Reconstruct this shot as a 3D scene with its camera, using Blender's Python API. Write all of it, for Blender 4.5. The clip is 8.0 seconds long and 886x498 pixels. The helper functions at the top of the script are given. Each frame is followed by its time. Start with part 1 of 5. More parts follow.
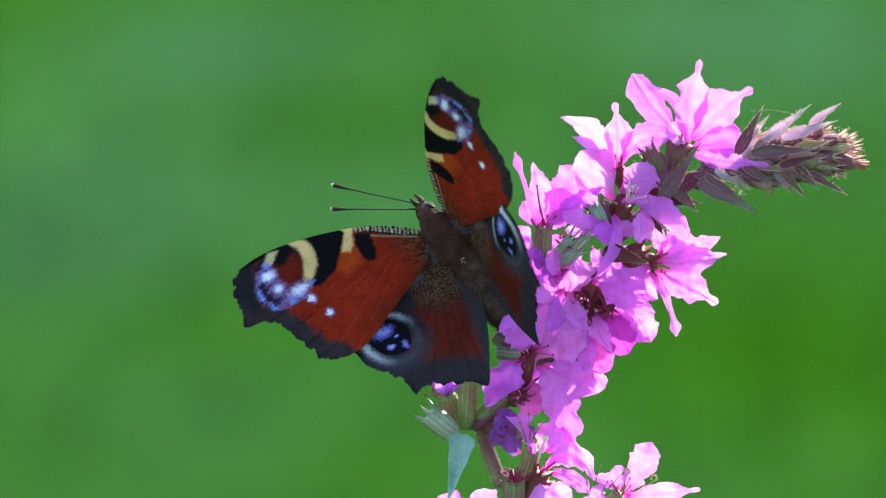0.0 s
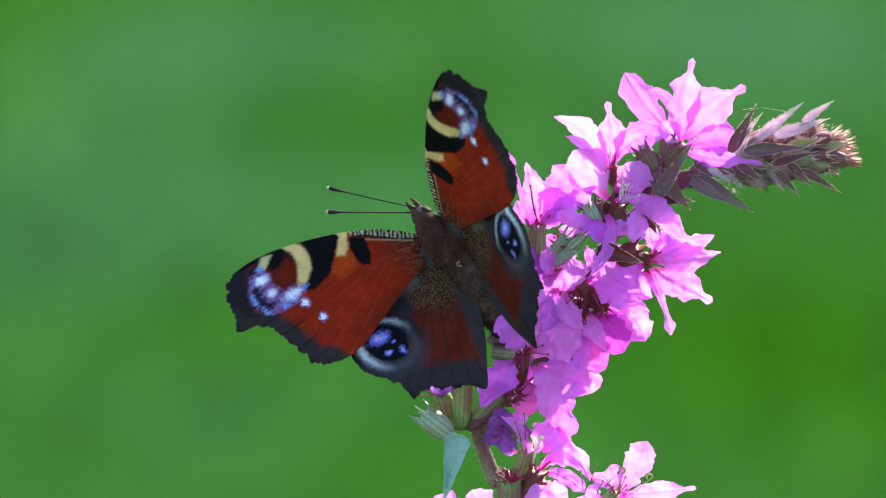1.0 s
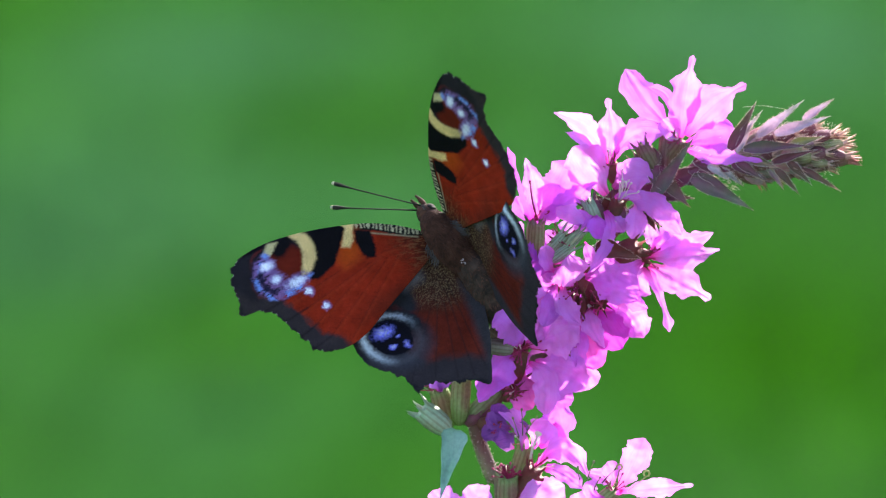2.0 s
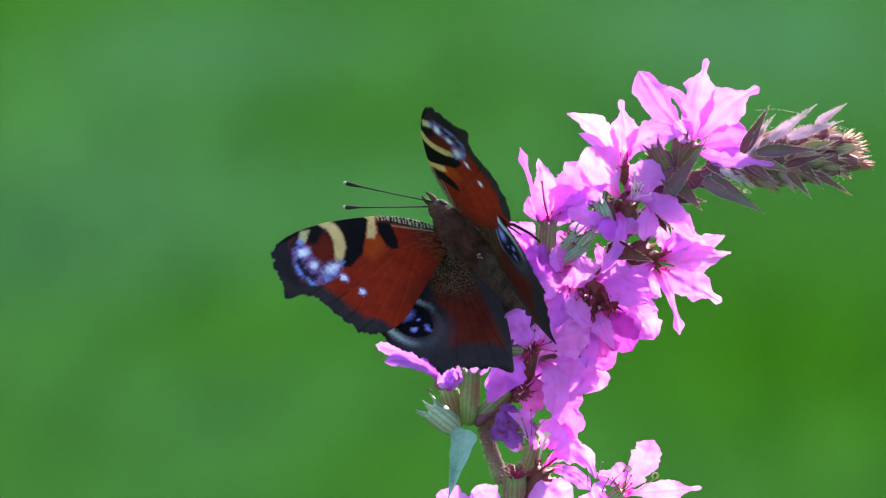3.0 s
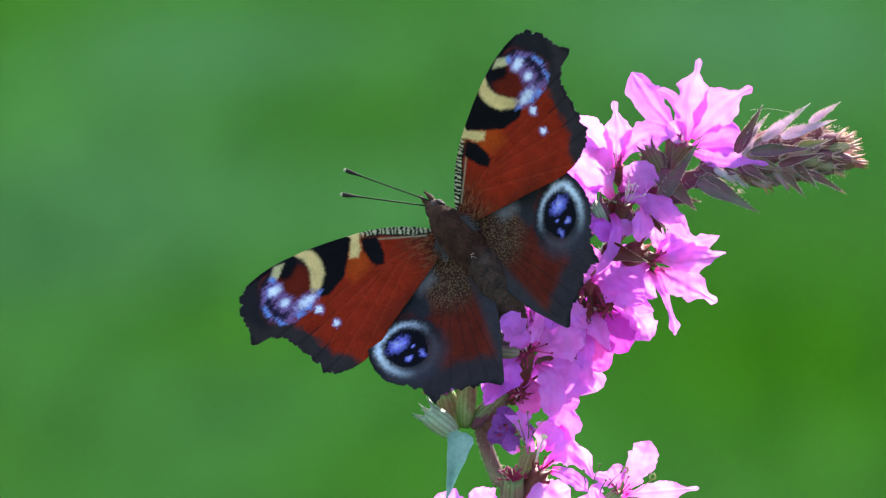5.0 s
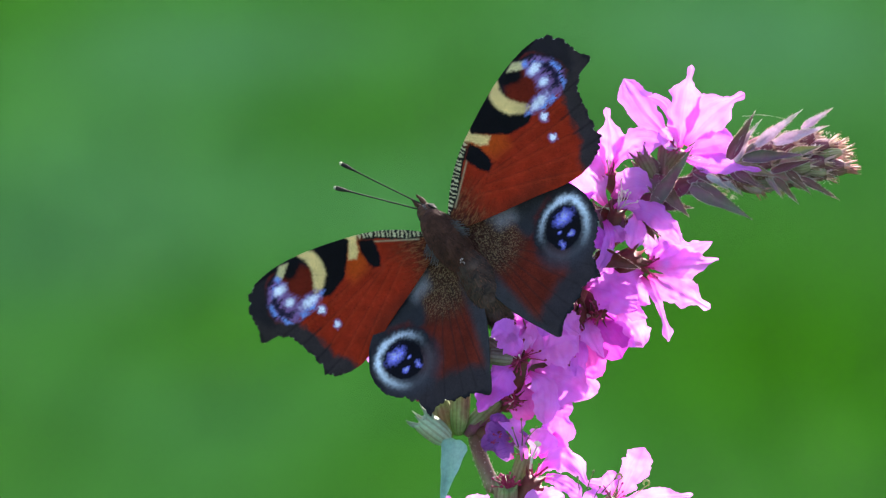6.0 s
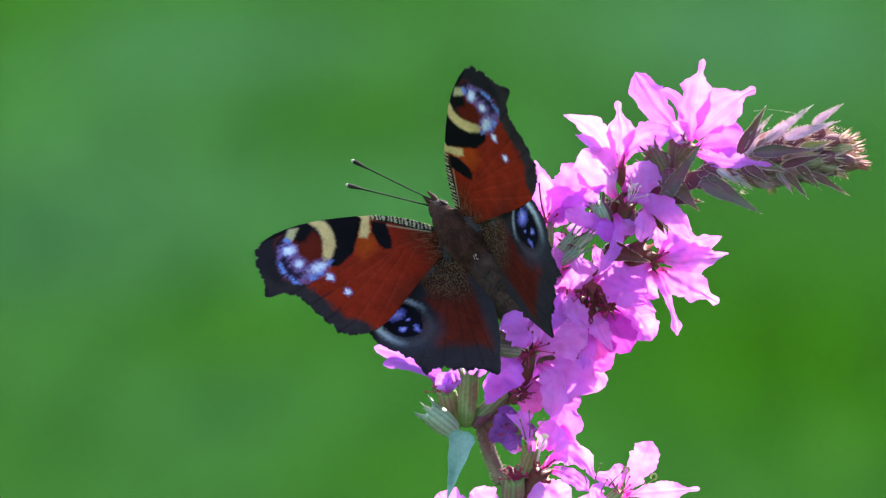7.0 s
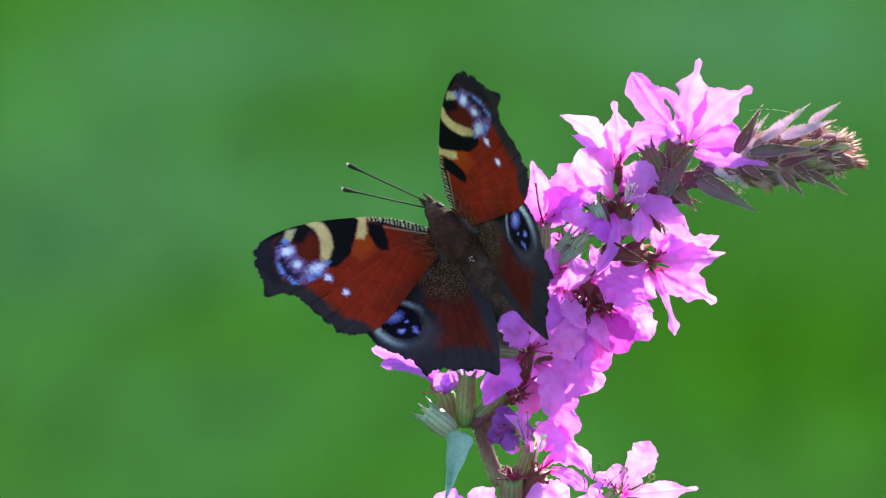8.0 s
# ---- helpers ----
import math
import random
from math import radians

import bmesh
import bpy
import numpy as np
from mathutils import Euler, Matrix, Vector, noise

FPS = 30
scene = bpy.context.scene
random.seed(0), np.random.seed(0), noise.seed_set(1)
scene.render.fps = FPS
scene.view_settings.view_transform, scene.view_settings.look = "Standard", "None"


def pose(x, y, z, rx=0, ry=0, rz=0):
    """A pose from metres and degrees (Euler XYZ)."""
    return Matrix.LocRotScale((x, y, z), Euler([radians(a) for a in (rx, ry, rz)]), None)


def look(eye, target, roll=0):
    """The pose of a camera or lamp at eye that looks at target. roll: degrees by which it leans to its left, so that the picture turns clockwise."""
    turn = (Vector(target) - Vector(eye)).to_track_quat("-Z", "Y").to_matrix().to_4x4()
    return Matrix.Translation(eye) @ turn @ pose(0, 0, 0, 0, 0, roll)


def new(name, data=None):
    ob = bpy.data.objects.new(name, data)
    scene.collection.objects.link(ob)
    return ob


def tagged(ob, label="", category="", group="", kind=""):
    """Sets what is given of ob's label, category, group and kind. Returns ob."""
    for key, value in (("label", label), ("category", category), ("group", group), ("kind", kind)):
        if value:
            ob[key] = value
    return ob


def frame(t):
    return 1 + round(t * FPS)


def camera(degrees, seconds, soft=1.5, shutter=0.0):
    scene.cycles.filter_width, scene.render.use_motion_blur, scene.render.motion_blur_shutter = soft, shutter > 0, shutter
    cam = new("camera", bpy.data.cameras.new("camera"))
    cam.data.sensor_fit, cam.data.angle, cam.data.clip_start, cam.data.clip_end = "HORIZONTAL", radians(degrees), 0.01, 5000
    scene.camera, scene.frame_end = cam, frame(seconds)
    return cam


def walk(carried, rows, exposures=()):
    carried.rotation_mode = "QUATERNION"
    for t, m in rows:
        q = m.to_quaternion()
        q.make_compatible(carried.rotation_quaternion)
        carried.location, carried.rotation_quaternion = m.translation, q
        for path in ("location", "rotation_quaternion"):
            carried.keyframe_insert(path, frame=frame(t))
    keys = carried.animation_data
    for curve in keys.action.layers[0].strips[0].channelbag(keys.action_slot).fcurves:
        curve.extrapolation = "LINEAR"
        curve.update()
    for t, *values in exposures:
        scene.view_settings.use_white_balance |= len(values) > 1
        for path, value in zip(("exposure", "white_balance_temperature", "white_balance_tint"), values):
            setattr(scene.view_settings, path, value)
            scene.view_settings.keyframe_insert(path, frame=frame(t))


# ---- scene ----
DISTANCE = 1.1                       # metres from the lens to the flower spike
TILT = 14.0                          # degrees by which the camera looks down
SPIKE = Vector((0, 0, 1.0))          # the middle of the subject, a metre above the lawn

# "stage": axes at the flower spike as the viewer has them: x right, y up, z towards the lens
ca, sa = math.cos(radians(TILT)), math.sin(radians(TILT))
STAGE = Matrix(((1, 0, 0, SPIKE.x), (0, sa, -ca, SPIKE.y), (0, ca, sa, SPIKE.z), (0, 0, 0, 1)))
EYE = STAGE @ Vector((0, 0, DISTANCE))

cam = camera(6.527, 8.0, soft=1.15, shutter=0.12)
cam.data.dof.use_dof = True          # a long lens: the lawn far behind melts into soft patches
cam.data.dof.focus_distance = DISTANCE - 0.004
cam.data.dof.aperture_fstop = 20.0
walk(cam, [(0, look(EYE, SPIKE)), (8, look(EYE, SPIKE))], [(0, 2.1), (8, 2.1)])

# ---- light ----
SUN_WAY = (STAGE.to_3x3() @ Vector((0.44, 0.62, -0.74))).normalized()   # towards the sun
world = bpy.data.worlds.new("sky")
scene.world = world
world.use_nodes = True
wn = world.node_tree.nodes
sky = wn.new("ShaderNodeTexSky")
sky.sky_type, sky.sun_disc = "NISHITA", False
sky.sun_elevation = math.asin(SUN_WAY.z)
sky.sun_rotation = math.atan2(SUN_WAY.x, SUN_WAY.y)
wn["Background"].inputs["Strength"].default_value = 0.15
world.node_tree.links.new(sky.outputs["Color"], wn["Background"].inputs["Color"])
sun = new("sun", bpy.data.lights.new("sun", "SUN"))
sun.data.energy, sun.data.angle, sun.data.color = 5.0, radians(0.5), (1.0, 0.95, 0.88)
sun.matrix_world = look(SUN_WAY * 5, (0, 0, 0))

# ---- materials ----
def material(name, rough=0.6, spec=0.3):
    mat = bpy.data.materials.new(name)
    mat.use_nodes = True
    tree = mat.node_tree
    p = tree.nodes["Principled BSDF"]
    p.inputs["Roughness"].default_value = rough
    p.inputs["Specular IOR Level"].default_value = spec
    return mat, tree, p


def node(tree, kind, links=None, **values):
    n = tree.nodes.new(kind)
    for key, value in values.items():
        n.inputs[key.replace("_", " ")].default_value = value
    for key, source in (links or {}).items():
        tree.links.new(source, n.inputs[key])
    return n


def ramp(tree, source, *stops):
    n = tree.nodes.new("ShaderNodeValToRGB")
    while len(n.color_ramp.elements) < len(stops):
        n.color_ramp.elements.new(0.5)
    for e, (at, c) in zip(n.color_ramp.elements, stops):
        e.position, e.color = at, (*c, 1)
    tree.links.new(source, n.inputs["Fac"])
    return n.outputs["Color"]


def mix(tree, fac, a, b, how="MIX"):
    n = tree.nodes.new("ShaderNodeMix")
    n.data_type, n.blend_type = "RGBA", how
    for key, v in ((0, fac), (6, a), (7, b)):
        if isinstance(v, (float, int)):
            n.inputs[key].default_value = v
        elif isinstance(v, tuple):
            n.inputs[key].default_value = (*v, 1)
        else:
            tree.links.new(v, n.inputs[key])
    return n.outputs[2]


def coords(tree, what="Object"):
    return tree.nodes.new("ShaderNodeTexCoord").outputs[what]


def bump(tree, p, height, strength=0.3, distance=0.0002):
    n = node(tree, "ShaderNodeBump", {"Height": height}, Strength=strength, Distance=distance)
    tree.links.new(n.outputs["Normal"], p.inputs["Normal"])


def see_through(mat, tree, p, colour, share):
    """A thin sheet: part of the light goes through it."""
    t = tree.nodes.new("ShaderNodeBsdfTranslucent")
    tree.links.new(colour, t.inputs["Color"])
    m = tree.nodes.new("ShaderNodeMixShader")
    m.inputs["Fac"].default_value = share
    tree.links.new(p.outputs["BSDF"], m.inputs[1])
    tree.links.new(t.outputs["BSDF"], m.inputs[2])
    tree.links.new(m.outputs["Shader"], tree.nodes["Material Output"].inputs["Surface"])


def petal_material(name, pale, deep, vein):
    mat, tree, p = material(name, 0.55, 0.25)
    uv = coords(tree, "UV")
    rnd = tree.nodes.new("ShaderNodeObjectInfo").outputs["Random"]
    sep = node(tree, "ShaderNodeSeparateXYZ", {"Vector": uv})
    stretch = node(tree, "ShaderNodeMapping", {"Vector": uv}, Scale=(9.0, 1.3, 1.0))
    grain = node(tree, "ShaderNodeTexNoise", {"Vector": stretch.outputs["Vector"]}, Scale=1.6, Detail=5.0, Roughness=0.6)
    body = ramp(tree, sep.outputs["Y"], (0.0, deep), (0.28, pale), (1.0, pale))
    veins = ramp(tree, grain.outputs["Fac"], (0.38, vein), (0.52, (1, 1, 1)))
    c = mix(tree, 0.5, body, veins, "MULTIPLY")
    blot = node(tree, "ShaderNodeTexNoise", {"Vector": coords(tree)}, Scale=420.0, Detail=3.0)
    c = mix(tree, ramp(tree, blot.outputs["Fac"], (0.4, (0, 0, 0)), (0.75, (0.35, 0.35, 0.35))), c, deep)
    tone = ramp(tree, rnd, (0.0, (0.76, 0.46, 0.94)), (0.45, (0.94, 0.82, 0.97)), (1.0, (1, 1, 1)))
    c = mix(tree, 1.0, c, tone, "MULTIPLY")
    tree.links.new(c, p.inputs["Base Color"])
    bump(tree, p, grain.outputs["Fac"], 0.4, 0.0004)
    see_through(mat, tree, p, c, 0.49)
    return mat


def plant_material(name, a, b, c, scale=500.0, share=0.15, rough=0.6, stripes=0):
    """Leaf, bract, calyx and stem skin: two greens or browns in patches, with fine ribs along it."""
    mat, tree, p = material(name, rough, 0.3)
    o = coords(tree)
    big = node(tree, "ShaderNodeTexNoise", {"Vector": o}, Scale=scale * 0.4, Detail=3.0)
    fine = node(tree, "ShaderNodeTexNoise", {"Vector": o}, Scale=scale * 4, Detail=4.0)
    col = ramp(tree, big.outputs["Fac"], (0.36, a), (0.5, b), (0.66, c))
    col = mix(tree, 0.5, col, ramp(tree, fine.outputs["Fac"], (0.3, (0.55, 0.55, 0.55)), (0.7, (1, 1, 1))), "MULTIPLY")
    if stripes:
        w = node(tree, "ShaderNodeTexWave", {"Vector": coords(tree, "UV")}, Scale=stripes * 0.31831, Distortion=0.6, Detail=1.0)
        col = mix(tree, 0.4, col, ramp(tree, w.outputs["Fac"], (0.25, (0.45, 0.30, 0.25)), (0.6, (1, 1, 1))), "MULTIPLY")
    tree.links.new(col, p.inputs["Base Color"])
    bump(tree, p, fine.outputs["Fac"], 0.5, 0.0002)
    if share:
        see_through(mat, tree, p, col, share)
    return mat


PETAL = petal_material("petal", (0.76, 0.255, 0.80), (0.72, 0.04, 0.36), (0.95, 0.72, 0.96))
PETAL_HOT = petal_material("hot pink petal", (0.76, 0.12, 0.60), (0.66, 0.02, 0.22), (0.95, 0.6, 0.85))
PETAL_OLD = petal_material("withered petal", (0.30, 0.085, 0.40), (0.20, 0.03, 0.16), (0.5, 0.35, 0.7))
# petals left of the stem: the violet of their shade is put into the colour
PETAL_SHADE = petal_material("violet shade petal", (0.58, 0.24, 0.76), (0.52, 0.05, 0.40), (0.8, 0.6, 0.9))
GREEN = plant_material("calyx skin", (0.22, 0.32, 0.11), (0.30, 0.36, 0.17), (0.32, 0.20, 0.15), share=0.4, stripes=12)
RUSSET = plant_material("bract skin", (0.27, 0.050, 0.115), (0.24, 0.072, 0.125), (0.18, 0.105, 0.080), share=0.3)
YOUNG = plant_material("young bract skin", (0.48, 0.21, 0.35), (0.40, 0.35, 0.30), (0.66, 0.38, 0.52), share=0.45)
TAN = plant_material("tan calyx skin", (0.40, 0.20, 0.17), (0.42, 0.26, 0.20), (0.36, 0.30, 0.18), share=0.4, stripes=12)
GREY_BUD = plant_material("grey bud skin", (0.26, 0.18, 0.17), (0.32, 0.25, 0.22), (0.30, 0.24, 0.16), share=0.3, stripes=12)
STEM = plant_material("stem skin", (0.12, 0.045, 0.045), (0.15, 0.075, 0.06), (0.17, 0.17, 0.08), 300.0, 0.0)
LILAC = plant_material("lilac bract skin", (0.54, 0.38, 0.51), (0.74, 0.58, 0.69), (0.32, 0.33, 0.28), share=0.5)
BUD_DARK = plant_material("dark bud skin", (0.24, 0.075, 0.11), (0.31, 0.125, 0.15), (0.24, 0.18, 0.11), share=0.4, stripes=12)
BUD_GREEN = plant_material("green bud skin", (0.36, 0.38, 0.18), (0.46, 0.38, 0.26), (0.46, 0.22, 0.25), share=0.45, stripes=12)
DUSKY = plant_material("dusky bract skin", (0.13, 0.12, 0.095), (0.22, 0.085, 0.13), (0.17, 0.18, 0.11), 300.0, 0.3)
LEAF = plant_material("leaf skin", (0.22, 0.38, 0.31), (0.30, 0.47, 0.41), (0.40, 0.56, 0.50), 400.0, 0.35)
DARK = plant_material("dark bract skin", (0.20, 0.024, 0.034), (0.22, 0.042, 0.045), (0.14, 0.060, 0.040), share=0.3)
BUD = plant_material("bud skin", (0.46, 0.50, 0.26), (0.70, 0.30, 0.38), (0.93, 0.60, 0.58), 500.0, 0.55)
BUD_TEETH = plant_material("bud teeth", (0.66, 0.36, 0.33), (0.80, 0.54, 0.46), (0.52, 0.22, 0.24), 700.0, 0.5)
PALE_CALYX = plant_material("pale calyx skin", (0.40, 0.54, 0.38), (0.50, 0.62, 0.48), (0.46, 0.48, 0.36), share=0.45, stripes=12)
HAIR = plant_material("pale hairs", (0.90, 0.66, 0.68), (0.93, 0.78, 0.78), (0.90, 0.62, 0.60), 700.0, 0.6)
FILAMENT = plant_material("filament", (0.32, 0.010, 0.06), (0.46, 0.03, 0.15), (0.30, 0.03, 0.10), 500.0, 0.2)
PALE_FILAMENT = plant_material("pale filament", (0.8, 0.62, 0.62), (0.85, 0.7, 0.7), (0.8, 0.6, 0.7), 500.0, 0.4)
ANTHER = plant_material("anther", (0.05, 0.04, 0.05), (0.10, 0.08, 0.05), (0.20, 0.18, 0.06), 900.0, 0.0)
OLIVE = plant_material("olive anther", (0.30, 0.26, 0.08), (0.40, 0.34, 0.12), (0.24, 0.18, 0.08), 900.0, 0.1)
STIGMA = plant_material("stigma", (0.80, 0.74, 0.42), (0.86, 0.80, 0.52), (0.80, 0.72, 0.50), 900.0, 0.3)


def wing_material():
    """Dusty scales: the pattern is stored with the wing, fine grain and sheen are added here."""
    mat, tree, p = material("wing scales", 0.75, 0.04)
    at = tree.nodes.new("ShaderNodeAttribute")
    at.attribute_name = "scales"
    o = coords(tree)
    grain = node(tree, "ShaderNodeTexNoise", {"Vector": o}, Scale=6500.0, Detail=3.0, Roughness=0.7)
    patch = node(tree, "ShaderNodeTexNoise", {"Vector": o}, Scale=500.0, Detail=4.0)
    c = mix(tree, 0.75, at.outputs["Color"], ramp(tree, grain.outputs["Fac"], (0.3, (0.40, 0.40, 0.40)), (0.68, (1.15, 1.15, 1.15))), "MULTIPLY")
    c = mix(tree, 0.5, c, ramp(tree, patch.outputs["Fac"], (0.3, (0.55, 0.55, 0.55)), (0.7, (1.0, 1.0, 1.0))), "MULTIPLY")
    tree.links.new(c, p.inputs["Base Color"])
    bump(tree, p, grain.outputs["Fac"], 0.35, 0.00008)
    see_through(mat, tree, p, c, 0.14)
    return mat


def fur_material(name, dark, pale, scale):
    mat, tree, p = material(name, 0.8, 0.15)
    o = coords(tree)
    n1 = node(tree, "ShaderNodeTexNoise", {"Vector": o}, Scale=scale, Detail=6.0, Roughness=0.7, Distortion=0.6)
    n2 = node(tree, "ShaderNodeTexNoise", {"Vector": o}, Scale=scale * 0.2, Detail=2.0)
    c = ramp(tree, n1.outputs["Fac"], (0.3, dark), (0.75, pale))
    c = mix(tree, 0.6, c, ramp(tree, n2.outputs["Fac"], (0.3, (0.5, 0.5, 0.5)), (0.7, (1, 1, 1))), "MULTIPLY")
    tree.links.new(c, p.inputs["Base Color"])
    bump(tree, p, n1.outputs["Fac"], 0.8, 0.0003)
    return mat


WING = wing_material()
FUR = fur_material("thorax fur", (0.016, 0.007, 0.006), (0.13, 0.054, 0.035), 1100.0)
FUR_LONG = fur_material("long fur", (0.020, 0.008, 0.006), (0.17, 0.070, 0.044), 700.0)
FUR_PALE = fur_material("pale blue-grey fur", (0.05, 0.042, 0.042), (0.16, 0.14, 0.15), 900.0)
SKIN = fur_material("abdomen skin", (0.010, 0.006, 0.005), (0.085, 0.050, 0.038), 900.0)
HORN = fur_material("dark horn", (0.012, 0.010, 0.010), (0.04, 0.03, 0.025), 2500.0)
CLUB_TIP = fur_material("pale horn", (0.45, 0.40, 0.25), (0.7, 0.65, 0.45), 2500.0)


# soft patches of the lawn: middle, half size (metres), strength towards the paler, bluer grass or the deeper, yellower grass
PALE_PATCHES = (((-0.17, 4.60), (0.20, 0.26), 1.0), ((0.18, 4.70), (0.22, 0.24), 0.8), ((0.27, 4.62), (0.16, 0.30), 0.7), ((-0.25, 4.22), (0.17, 0.24), 0.7), ((-0.17, 3.55), (0.16, 0.20), 0.35), ((-0.05, 4.1), (0.2, 0.2), 0.5), ((-0.26, 3.98), (0.16, 0.2), 0.7))
DEEP_PATCHES = (((-0.06, 4.42), (0.15, 0.13), 0.9), ((0.22, 3.72), (0.26, 0.58), 1.0), ((-0.14, 3.78), (0.13, 0.14), 0.7), ((-0.33, 4.75), (0.1, 0.14), 0.9), ((-0.03, 3.44), (0.12, 0.2), 0.7), ((-0.26, 3.5), (0.16, 0.2), 0.5))


def patches(tree, spots):
    total = None
    for (x, y), (rx, ry), k in spots:
        m = tree.nodes.new("ShaderNodeMapping")
        m.vector_type = "TEXTURE"
        m.inputs["Location"].default_value, m.inputs["Scale"].default_value = (x, y, 0), (rx, ry, 1)
        m.inputs["Rotation"].default_value = (0, 0, 0.12)
        tree.links.new(coords(tree), m.inputs["Vector"])
        g = tree.nodes.new("ShaderNodeTexGradient")
        g.gradient_type = "SPHERICAL"
        tree.links.new(m.outputs["Vector"], g.inputs["Vector"])
        n = node(tree, "ShaderNodeMath", {0: g.outputs["Fac"]})
        n.operation = "MULTIPLY"
        n.inputs[1].default_value = k
        if total is not None:
            a = node(tree, "ShaderNodeMath", {0: n.outputs["Value"], 1: total})
            a.operation, a.use_clamp = "ADD", True
            n = a
        total = n.outputs["Value"]
    return total


def lawn_colour(tree):
    o = coords(tree)
    big = node(tree, "ShaderNodeTexNoise", {"Vector": o}, Scale=1.1, Detail=2.0, Distortion=0.4)
    c = ramp(tree, big.outputs["Fac"], (0.3, (0.0199, 0.0811, 0.0093)), (0.7, (0.0253, 0.0887, 0.0186)))
    c = mix(tree, patches(tree, PALE_PATCHES), c, (0.0330, 0.1006, 0.0372))
    return mix(tree, patches(tree, DEEP_PATCHES), c, (0.0160, 0.0730, 0.0012))


def lawn_material():
    mat, tree, p = material("mown grass", 1.0, 0.0)
    o = coords(tree)
    mid = node(tree, "ShaderNodeTexNoise", {"Vector": o}, Scale=9.0, Detail=4.0)
    fine = node(tree, "ShaderNodeTexNoise", {"Vector": o}, Scale=160.0, Detail=5.0)
    c = lawn_colour(tree)
    c = mix(tree, 0.3, c, ramp(tree, mid.outputs["Fac"], (0.3, (0.75, 0.8, 0.7)), (0.7, (1.1, 1.1, 1.1))), "MULTIPLY")
    c = mix(tree, 0.5, c, ramp(tree, fine.outputs["Fac"], (0.3, (0.6, 0.6, 0.6)), (0.7, (1.25, 1.25, 1.25))), "MULTIPLY")
    tree.links.new(c, p.inputs["Base Color"])
    return mat


def blade_material():
    mat, tree, p = material("grass blades", 0.8, 0.05)
    isl = tree.nodes.new("ShaderNodeNewGeometry").outputs["Random Per Island"]
    c = mix(tree, 1.0, lawn_colour(tree), ramp(tree, isl, (0.0, (0.7, 0.7, 0.7)), (1.0, (1.3, 1.3, 1.3))), "MULTIPLY")
    tree.links.new(c, p.inputs["Base Color"])
    see_through(mat, tree, p, c, 0.3)
    return mat


LAWN, BLADES = lawn_material(), blade_material()


# ---- mesh helpers (millimetres in, metres out) ----
MM = 0.001


def mesh_of(name, verts, faces, mat, uvs=None, smooth=True):
    me = bpy.data.meshes.new(name)
    me.from_pydata([tuple(v) for v in verts], [], faces)
    me.materials.append(mat)
    if uvs is not None:
        layer = me.uv_layers.new(name="UVMap")
        idx = np.empty(len(me.loops), dtype=np.int32)
        me.loops.foreach_get("vertex_index", idx)
        layer.data.foreach_set("uv", np.asarray(uvs, dtype=np.float32)[idx].ravel())
    if smooth:
        me.polygons.foreach_set("use_smooth", [True] * len(me.polygons))
    me.update()
    return me


def part(name, me, parent, at=(0, 0, 0), label=""):
    """One mesh object under a thing or under a part; at: metres in the parent's space."""
    ob = new(name, me)
    ob.parent = parent
    ob.location = at
    return tagged(ob, label)


def tube(points, radii, sides=10, cap=True, ribs=0, rib=0.0):
    """A round rod through points; ribs: number and depth of lengthwise ribs."""
    pts = [Vector(p) for p in points]
    verts, faces = [], []
    side = None
    for i, p in enumerate(pts):
        way = (pts[min(i + 1, len(pts) - 1)] - pts[max(i - 1, 0)]).normalized()
        if side is None:
            side = way.orthogonal().normalized()
        side = (side - way * side.dot(way)).normalized()
        other = way.cross(side)
        for k in range(sides):
            a = 2 * math.pi * k / sides
            r = radii[i] * (1 + rib * math.cos(a * ribs)) if ribs else radii[i]
            verts.append(p + side * (math.cos(a) * r) + other * (math.sin(a) * r))
    for i in range(len(pts) - 1):
        for k in range(sides):
            a, b = i * sides + k, i * sides + (k + 1) % sides
            faces.append((a, b, b + sides, a + sides))
    if cap:
        faces.append(tuple(reversed(range(sides))))
        faces.append(tuple(range((len(pts) - 1) * sides, len(pts) * sides)))
    return verts, faces


def join(*pieces):
    verts, faces = [], []
    for v, f in pieces:
        n = len(verts)
        verts += list(v)
        faces += [tuple(i + n for i in face) for face in f]
    return verts, faces


def scaled(verts):
    return [Vector(v) * MM for v in verts]


def curve_points(ctrl, steps):
    """A smooth line through control points."""
    c = [Vector(p) for p in ctrl]
    c = [c[0] * 2 - c[1]] + c + [c[-1] * 2 - c[-2]]
    out = []
    for i in range(1, len(c) - 2):
        for s in range(steps):
            t = s / steps
            a, b, d, e = c[i - 1], c[i], c[i + 1], c[i + 2]
            out.append(0.5 * (2 * b + (d - a) * t + (2 * a - 5 * b + 4 * d - e) * t * t + (3 * b - a - 3 * d + e) * t ** 3))
    out.append(c[-2])
    return out


